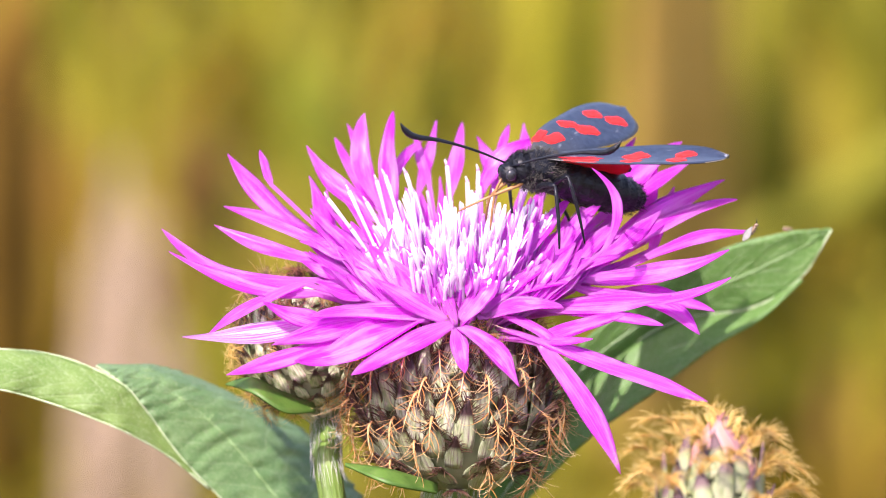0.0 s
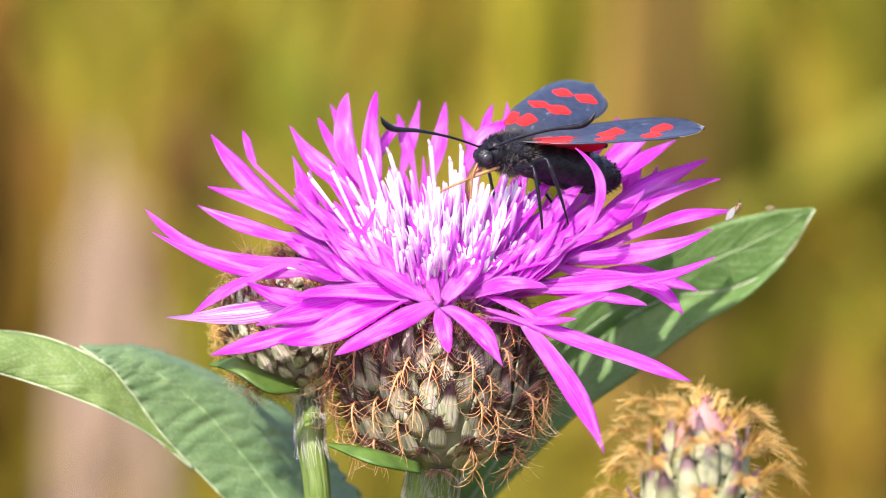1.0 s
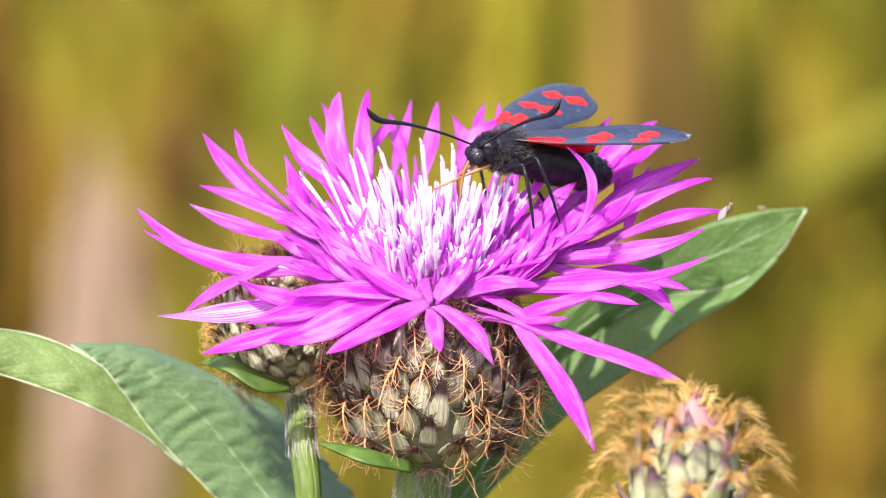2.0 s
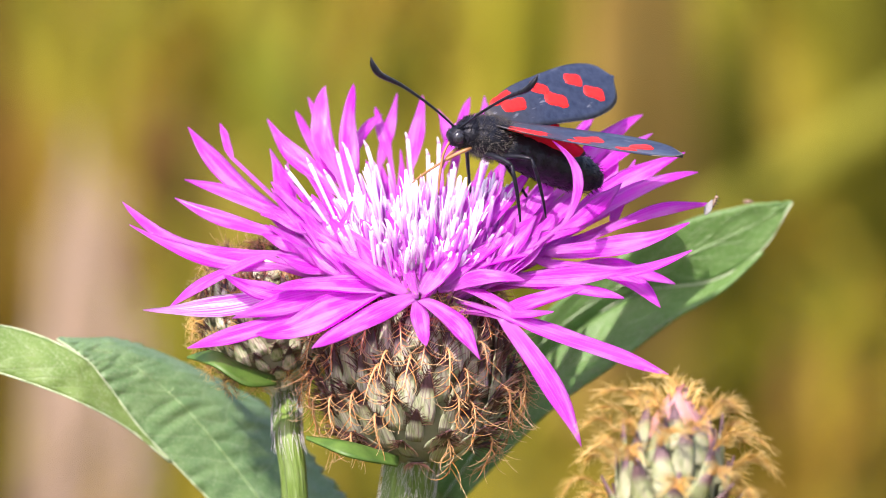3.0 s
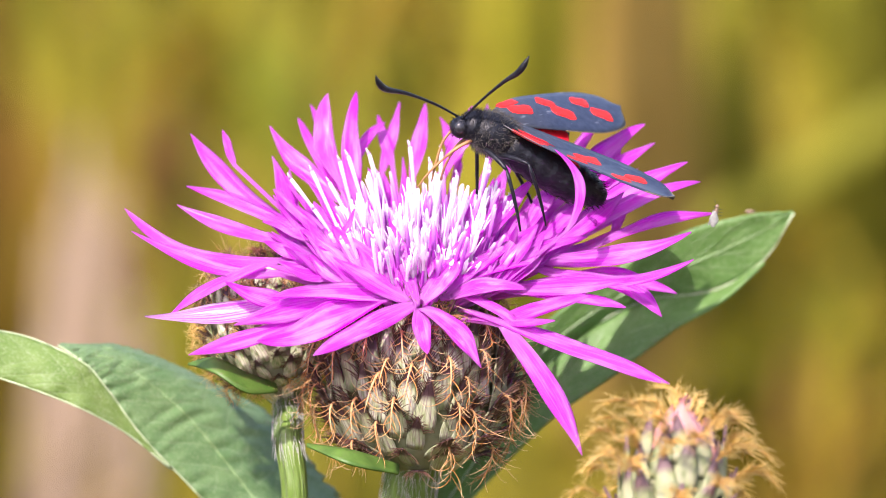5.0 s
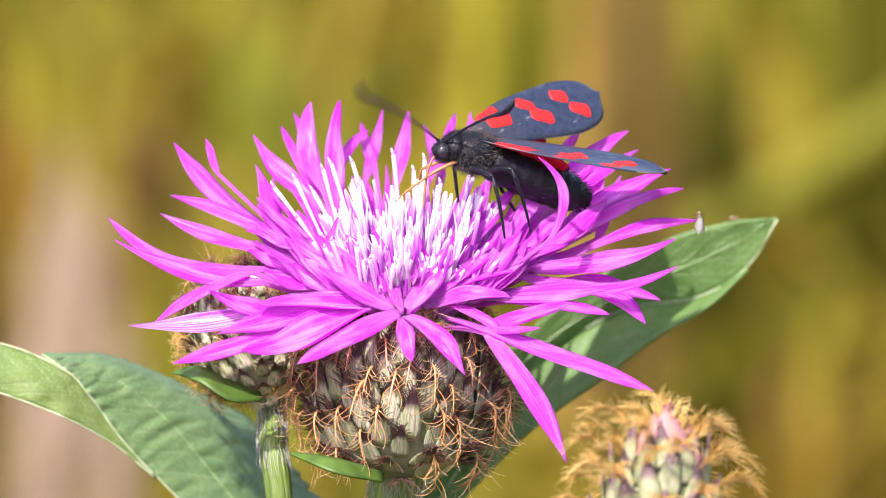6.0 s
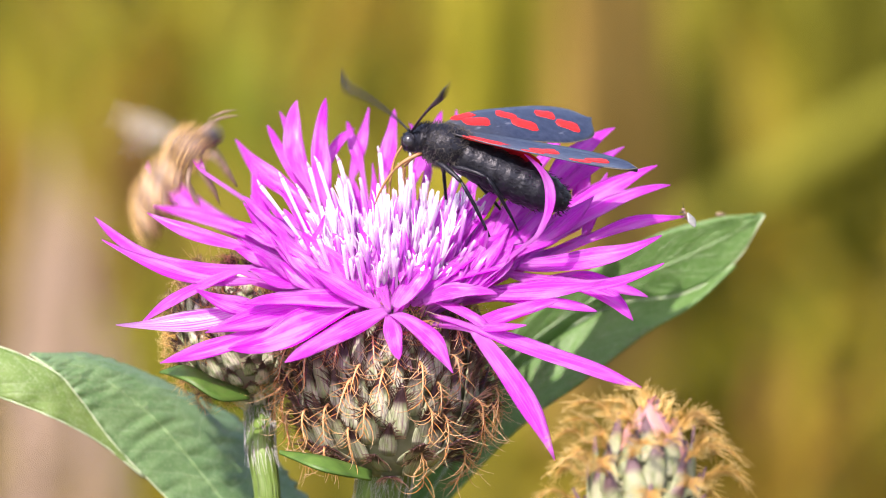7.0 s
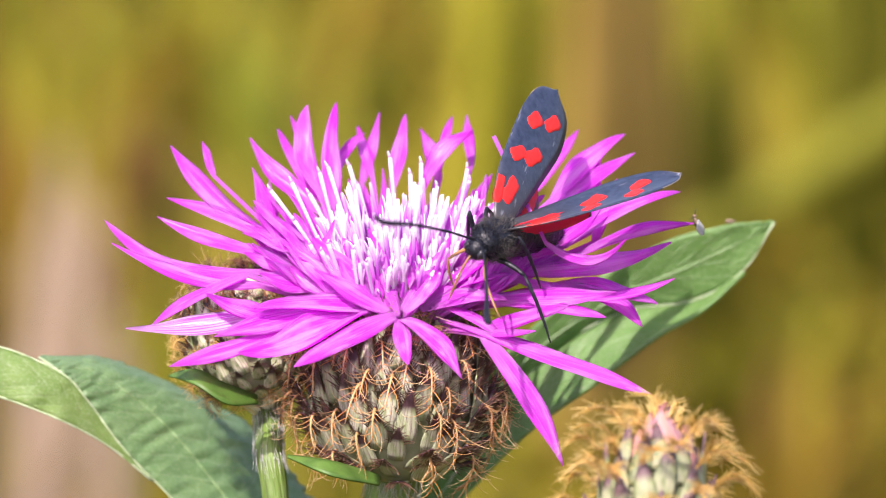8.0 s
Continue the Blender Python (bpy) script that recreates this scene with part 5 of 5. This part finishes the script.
def motions():
    def flick(rows, moments):
        """Quick strokes of a feeler or wing to and fro about its pose at some moments."""
        out = []
        for t, m in rows:
            swing = moments.get(t, 0)
            if swing:
                out.append((t - 0.034, m @ pose(0, 0, 0, 0, -swing, swing * 0.6)))
            out.append((t, m))
            if swing and t < 8:
                out.append((t + 0.034, m @ pose(0, 0, 0, 0, swing, -swing * 0.6)))
        return out

    path = [
        (0, pose(0.0103, -0.0005, 0.0086, -6.2, -12.9, -147.4)),
        (0.5, pose(0.0098, -0.0010, 0.0084, -0.7, -12.7, -147.4)),
        (1, pose(0.0094, -0.0010, 0.0084, -1.2, -11.5, -145.9)),
        (1.5, pose(0.0092, -0.0001, 0.0080, -2.9, -8.9, -143.3)),
        (2, pose(0.0094, -0.0007, 0.0085, -5.4, -11.1, -145.6)),
        (2.2, pose(0.0091, -0.0011, 0.0087, 2.2, -1.0, -144.5)),
        (3.3, pose(0.0092, -0.0032, 0.0100, 3.4, -20.3, -160.8)),
        (3.5, pose(0.0087, -0.0027, 0.0093, 2.4, -15.7, -161.7)),
        (4, pose(0.0097, -0.0006, 0.0095, 18.1, -20.7, -152.4)),
        (4.5, pose(0.0097, -0.0020, 0.0104, -1.8, -23.8, -164.3)),
        (4.7, pose(0.0093, -0.0021, 0.0109, 0.2, -24.0, -169.4)),
        (5.8, pose(0.0095, -0.0010, 0.0097, 9.5, -20.8, -156.8)),
        (6, pose(0.0092, -0.0010, 0.0094, 7.6, -17.6, -160.2)),
        (6.5, pose(0.0087, -0.0038, 0.0106, -5.7, -19.4, -170.3)),
        (7, pose(0.0076, -0.0031, 0.0104, 10.9, -16.1, 173.7)),
        (7.1, pose(0.0083, -0.0033, 0.0099, 11.7, -13.5, -177.9)),
        (7.2, pose(0.0140, -0.0024, 0.0075, -12.9, -27.4, -123.4)),
        (7.3, pose(0.0148, -0.0126, 0.0025, -29.5, 1.9, -122.6)),
        (7.4, pose(0.0145, -0.0135, 0.0014, -29.8, -0.7, -122.7)),
        (7.5, pose(0.0135, -0.0125, 0.0018, -20.4, 1.0, -121.5)),
        (7.6, pose(0.0125, -0.0114, 0.0023, -11.0, 2.5, -120.0)),
        (7.7, pose(0.0129, -0.0116, 0.0025, -15.5, 0.9, -119.3)),
        (7.8, pose(0.0134, -0.0119, 0.0027, -20.1, -0.6, -118.5)),
        (8, pose(0.0117, -0.0109, 0.0032, -27.4, -2.0, -121.1)),
    ]
    left_wing = [
        (0, pose(*ROOT_L, -178.9, -11.5, 161.4)),
        (0.5, pose(*ROOT_L, -173.0, -10.2, 161.3)),
        (1, pose(*ROOT_L, -171.4, -11.9, 157.2)),
        (1.5, pose(*ROOT_L, -172.5, -12.6, 158.6)),
        (2, pose(*ROOT_L, -178.8, -8.7, 162.9)),
        (2.2, pose(*ROOT_L, -168.9, 1.6, 150.8)),
        (3.3, pose(*ROOT_L, -175.0, -7.4, 158.4)),
        (3.5, pose(*ROOT_L, 179.5, -7.1, 165.1)),
        (4, pose(*ROOT_L, -161.5, -0.7, 157.0)),
        (4.5, pose(*ROOT_L, -179.0, -10.7, 148.9)),
        (4.7, pose(*ROOT_L, -169.0, 1.5, 167.2)),
        (5.8, pose(*ROOT_L, -169.5, -5.0, 158.1)),
        (6, pose(*ROOT_L, -167.5, -3.8, 159.8)),
        (6.5, pose(*ROOT_L, 175.0, -8.8, 164.3)),
        (7, pose(*ROOT_L, -172.5, -5.9, 177.2)),
        (7.1, pose(*ROOT_L, -173.0, -0.7, 164.0)),
        (7.2, pose(*ROOT_L, -166.1, -19.7, 147.9)),
        (7.3, pose(*ROOT_L, 163.8, -14.5, 156.5)),
        (7.4, pose(*ROOT_L, 170.2, -23.8, 161.8)),
        (7.5, pose(*ROOT_L, 170.9, -21.8, 156.9)),
        (7.6, pose(*ROOT_L, 171.0, -22.5, 147.0)),
        (7.7, pose(*ROOT_L, 167.5, -21.5, 149.0)),
        (7.8, pose(*ROOT_L, 163.7, -20.5, 150.5)),
        (8, pose(*ROOT_L, 157.0, -28.5, 151.0)),
    ]
    right_wing = [
        (0, pose(*ROOT_R, 12.5, -8.9, -148.5)),
        (0.5, pose(*ROOT_R, 16.0, -11.8, -150.3)),
        (1, pose(*ROOT_R, 17.6, -11.9, -149.1)),
        (1.5, pose(*ROOT_R, 8.3, -9.9, -147.5)),
        (2, pose(*ROOT_R, 11.8, -7.4, -148.1)),
        (2.2, pose(*ROOT_R, 20.7, -3.4, -154.7)),
        (3.3, pose(*ROOT_R, 42.1, -22.7, -152.7)),
        (3.5, pose(*ROOT_R, 41.4, -21.3, -150.8)),
        (4, pose(*ROOT_R, 47.7, -26.3, -161.9)),
        (4.5, pose(*ROOT_R, 24.6, -15.4, -146.9)),
        (4.7, pose(*ROOT_R, 17.7, -12.2, -142.5)),
        (5.8, pose(*ROOT_R, 26.7, -23.3, -154.6)),
        (6, pose(*ROOT_R, 40.9, -21.2, -151.9)),
        (6.5, pose(*ROOT_R, 12.7, -8.3, -141.8)),
        (7, pose(*ROOT_R, 19.8, -12.2, -134.5)),
        (7.1, pose(*ROOT_R, 25.4, -11.8, -138.9)),
        (7.2, pose(*ROOT_R, 24.6, -31.9, -159.5)),
        (7.3, pose(*ROOT_R, 54.7, -76.2, -133.9)),
        (7.4, pose(*ROOT_R, 16.6, -78.9, -111.1)),
        (7.5, pose(*ROOT_R, 48.6, -56.4, -149.6)),
        (7.6, pose(*ROOT_R, 51.4, -31.6, -159.9)),
        (7.7, pose(*ROOT_R, 50.1, -29.2, -158.3)),
        (7.8, pose(*ROOT_R, 48.8, -26.8, -156.9)),
        (8, pose(*ROOT_R, 30.0, -23.0, -155.0)),
    ]
    walk(moth, path)
    for side, rows, sg, droop in (("L", left_wing, 1, 38), ("R", right_wing, -1, 14)):
        rows = flick(rows, {7.3: 14, 7.4: 5, 7.5: 38, 7.6: 8})
        walk(WINGS[side], rows)
        walk(HINDWINGS[side], [(t, m @ pose(-0.0006, -0.0006, 0.0005 * sg, -droop * sg, 0, 4)) for t, m in rows])
    left_feeler = [
        (0, pose(0.0042, 0.00055, 0.00035, 0.0, -26.7, 118.4)),
        (0.5, pose(0.0042, 0.00055, 0.00035, 0.0, -26.7, 118.4)),
        (1, pose(0.0042, 0.00055, 0.00035, 0.0, -26.7, 118.4)),
        (1.5, pose(0.0042, 0.00055, 0.00035, 0.0, -32.0, 108.4)),
        (2, pose(0.0042, 0.00055, 0.00035, 0.0, -36.4, 97.4)),
        (2.2, pose(0.0042, 0.00055, 0.00035, 0.0, -26.9, 100.9)),
        (3.3, pose(0.0042, 0.00055, 0.00035, 0.0, -38.6, 100.0)),
        (3.5, pose(0.0042, 0.00055, 0.00035, 0.0, -40.7, 99.8)),
        (4, pose(0.0042, 0.00055, 0.00035, 0.0, -9.6, 99.0)),
        (4.5, pose(0.0042, 0.00055, 0.00035, 0.0, -47.8, 107.2)),
        (4.7, pose(0.0042, 0.00055, 0.00035, 0.0, -41.8, 97.0)),
        (5.8, pose(0.0042, 0.00055, 0.00035, 0.0, -24.8, 86.0)),
        (6, pose(0.0042, 0.00055, 0.00035, 0.0, -25.1, 98.2)),
        (6.5, pose(0.0042, 0.00055, 0.00035, 0.0, -40.3, 79.1)),
        (7, pose(0.0042, 0.00055, 0.00035, 0.0, -27.0, 102.6)),
        (7.1, pose(0.0042, 0.00055, 0.00035, 0.0, -27.0, 102.6)),
        (7.2, pose(0.0042, 0.00055, 0.00035, 0.0, 44.8, 47.6)),
        (7.3, pose(0.0042, 0.00055, 0.00035, 0.0, 16.6, 46.9)),
        (7.4, pose(0.0042, 0.00055, 0.00035, 0.0, -6.8, 20.3)),
        (7.5, pose(0.0042, 0.00055, 0.00035, 0.0, 5.9, 46.5)),
        (7.6, pose(0.0042, 0.00055, 0.00035, 0.0, 4.4, 42.9)),
        (7.7, pose(0.0042, 0.00055, 0.00035, 0.0, 6.3, 37.2)),
        (7.8, pose(0.0042, 0.00055, 0.00035, 0.0, 2.0, 41.1)),
        (8, pose(0.0042, 0.00055, 0.00035, 0.0, 9.1, 40.8)),
    ]
    right_feeler = [
        (0, pose(0.0042, -0.00055, 0.00035, 0.0, -7.3, -8.8)),
        (0.5, pose(0.0042, -0.00055, 0.00035, 0.0, -7.0, -5.3)),
        (1, pose(0.0042, -0.00055, 0.00035, 0.0, -6.7, -1.9)),
        (1.5, pose(0.0042, -0.00055, 0.00035, 0.0, -7.3, -5.9)),
        (2, pose(0.0042, -0.00055, 0.00035, 0.0, -8.0, -10.0)),
        (2.2, pose(0.0042, -0.00055, 0.00035, 0.0, -18.4, -10.1)),
        (3.3, pose(0.0042, -0.00055, 0.00035, 0.0, -20.1, 9.9)),
        (3.5, pose(0.0042, -0.00055, 0.00035, 0.0, -13.1, 9.9)),
        (4, pose(0.0042, -0.00055, 0.00035, 0.0, -22.8, 4.5)),
        (4.5, pose(0.0042, -0.00055, 0.00035, 0.0, -22.6, 24.7)),
        (4.7, pose(0.0042, -0.00055, 0.00035, 0.0, 1.6, 26.0)),
        (5.8, pose(0.0042, -0.00055, 0.00035, 0.0, -7.2, 1.7)),
        (6, pose(0.0042, -0.00055, 0.00035, 0.0, -14.6, 15.9)),
        (6.5, pose(0.0042, -0.00055, 0.00035, 0.0, -24.8, 31.8)),
        (7, pose(0.0042, -0.00055, 0.00035, 0.0, -10.2, -44.6)),
        (7.1, pose(0.0042, -0.00055, 0.00035, 0.0, -16.3, -38.4)),
        (7.2, pose(0.0042, -0.00055, 0.00035, 0.0, -22.2, -31.9)),
        (7.3, pose(0.0042, -0.00055, 0.00035, 0.0, -11.9, -23.8)),
        (7.4, pose(0.0042, -0.00055, 0.00035, 0.0, -1.4, -16.3)),
        (7.5, pose(0.0042, -0.00055, 0.00035, 0.0, -9.9, -5.9)),
        (7.6, pose(0.0042, -0.00055, 0.00035, 0.0, -18.2, 5.1)),
        (7.7, pose(0.0042, -0.00055, 0.00035, 0.0, -27.0, -15.3)),
        (7.8, pose(0.0042, -0.00055, 0.00035, 0.0, -32.6, -38.4)),
        (8, pose(0.0042, -0.00055, 0.00035, 0.0, -1.7, -31.6)),
    ]
    walk(FEELERS["L"], flick(left_feeler, {4.5: 10, 5.8: 7, 6.5: 4, 7.0: 8, 7.1: 12}))
    walk(FEELERS["R"], flick(right_feeler, {4.0: 11, 4.5: 17, 5.8: 10, 6.0: 10, 7.0: 10, 7.1: 12, 7.2: 9}))
    ahead = {"L": (-0.1, -4.0, 4.4), "R": (3.5, 1.5, 3.6)}
    early = {("L", 0): (0.2, -3.0, 4.2), ("R", 0): (4.7, 2.0, 2.0), ("L", 1): (12.3, -6.0, 0.7), ("R", 1): (7.6, 3.0, 1.2), ("L", 2): (15.0, -4.0, 1.6), ("R", 2): (14.3, 4.0, 0.4)}
    late = {("L", 0): (12.0, -18.0, -3.6), ("R", 0): (7.3, -12.0, -2.0), ("L", 1): (17.3, -15.0, -7.0), ("R", 1): (8.8, -7.0, -0.1), ("L", 2): (16.3, -10.0, -2.5), ("R", 2): (14.2, -3.0, -0.5)}
    for (side, k), (leg, lower, hip, thigh, shin) in LEGS.items():
        high, low = [], []
        for t, m in path:
            f = min(1.0, max(0.0, (t - 7.1) / 0.2))
            near = Vector(early[side, k])
            if k == 0:
                near = near.lerp(Vector(ahead[side]), min(1.0, max(0.0, (t - 2.1) / 1.2)))
            place = near.lerp(Vector(late[side, k]), f) / 1000
            u, l = step(m, place, hip, thigh, shin, 1 if side == "L" else -1)
            high.append((t, u))
            low.append((t, l))
        walk(leg, high)
        walk(lower, low)
    # the bee flies in from the side, bumps the petals and leaves over the top
    walk(bee, [
        (0.0, pose(-0.0790, 0.0184, -0.0087, 0, 0, 20)), (6.3, pose(-0.0790, 0.0187, -0.0075, 0, 0, 20)), (6.6, pose(-0.0403, 0.0114, 0.0039, 0, -20, 10)),
        (6.7, pose(-0.0239, 0.0109, 0.0098, 0, -28, 10)), (6.77, pose(-0.0198, 0.0115, 0.0122, 0, -12, 8)), (6.8, pose(-0.0178, 0.0118, 0.0124, 0, 24, 8)), (6.83, pose(-0.0160, 0.0115, 0.0110, 0, 42, 8)), (6.9, pose(-0.0204, 0.0111, 0.0028, 0, -40, 5)), (6.965, pose(-0.0216, 0.0094, 0.0041, 0, -62, 8)),
        (7.0, pose(-0.0201, 0.0101, 0.0068, 0, -42, 8)), (7.035, pose(-0.0177, 0.0108, 0.0093, 0, -18, 8)), (7.1, pose(-0.0057, 0.0140, 0.0135, 0, 22, 15)), (7.165, pose(-0.0056, 0.0210, 0.0150, 0, -20, 30)), (7.2, pose(-0.0046, 0.0254, 0.0190, 0, -46, 40)), (7.235, pose(-0.0044, 0.0330, 0.0236, 0, -56, 48)),
        (7.3, pose(-0.0040, 0.0501, 0.0323, 0, -60, 60)), (7.6, pose(0.0080, 0.1506, 0.0983, 0, -40, 60)), (8.0, pose(0.0162, 0.2444, 0.1396, 0, -40, 60))])
    # the bud sways a little in the wind; millimetres
    rest = bud.matrix_basis.copy()
    sway = ((0, -0.05, 0.05), (0.5, -0.11, -0.04), (1, 0.1, -0.19), (1.5, -0.03, -0.02), (2, -0.15, 0.23), (3.3, -0.17, 0.17), (3.5, -0.19, 0.2), (4, 0, 0), (4.5, -0.1, 0.06), (4.7, 0.06, 0),
            (5.8, 0.04, 0), (6, 0, 0), (6.5, 0.06, -0.06), (7, -0.34, 0.28), (7.5, -0.21, 0.34), (8, -0.11, 0.28))
    walk(bud, [(t, Matrix.Translation((x / 1000, 0, z / 1000)) @ rest) for t, x, z in sway])
    # petals that the moth bends down when it alights nearer
    for i, swing in ((8, 1.0), (9, 0.6)):
        ob = BENT[i]
        rest = ob.matrix_basis.translation.copy()
        walk(ob, [(t, Matrix.Translation(rest) @ pose(0, 0, 0, 0, a * swing, 0)) for t, a in ((0, 0), (7.0, 0), (7.2, 0.5), (7.3, 2.6), (7.5, 2.6), (8, 3.4))])
    # the slender petal before the moth, which it presses down as it lands
    for ob in PRESSED:
        rest = ob.matrix_basis.translation.copy()
        walk(ob, [(t, Matrix.Translation(rest) @ pose(0, 0, 0, a * 0.35, a, 0)) for t, a in ((0, 0), (7.1, 0), (7.2, 34), (7.3, 84), (7.5, 92), (8, 90))])
    # petals that the bee brushes
    for i, swing in ((4, 1.0), (5, 1.0), (3, 0.5), (6, -0.6), (8, 0.4)):
        ob = LEFT_PETALS[i]
        rest = ob.matrix_basis.translation.copy()
        walk(ob, [(t, Matrix.Translation(rest) @ pose(0, 0, 0, 0, a * swing, 0)) for t, a in ((0, 0), (6.5, 0), (6.6, 4), (6.7, 10), (6.8, 5), (6.9, -24), (7.0, -10), (7.1, 6), (7.2, 3), (7.3, -1), (7.4, 0), (8, 0))])
    walk(gnat, [(t, Matrix.Translation(Vector((33.0, 1.5, 1.7)) / 1000) @ pose(0, 0, 0, *r)) for t, r in ((0.0, (10, -58, -20)), (2.2, (10, -60, -15)), (4.7, (20, -75, 10)), (5.8, (30, -85, 60)), (7.0, (20, -60, 160)), (8.0, (20, -70, 150)))])


motions()
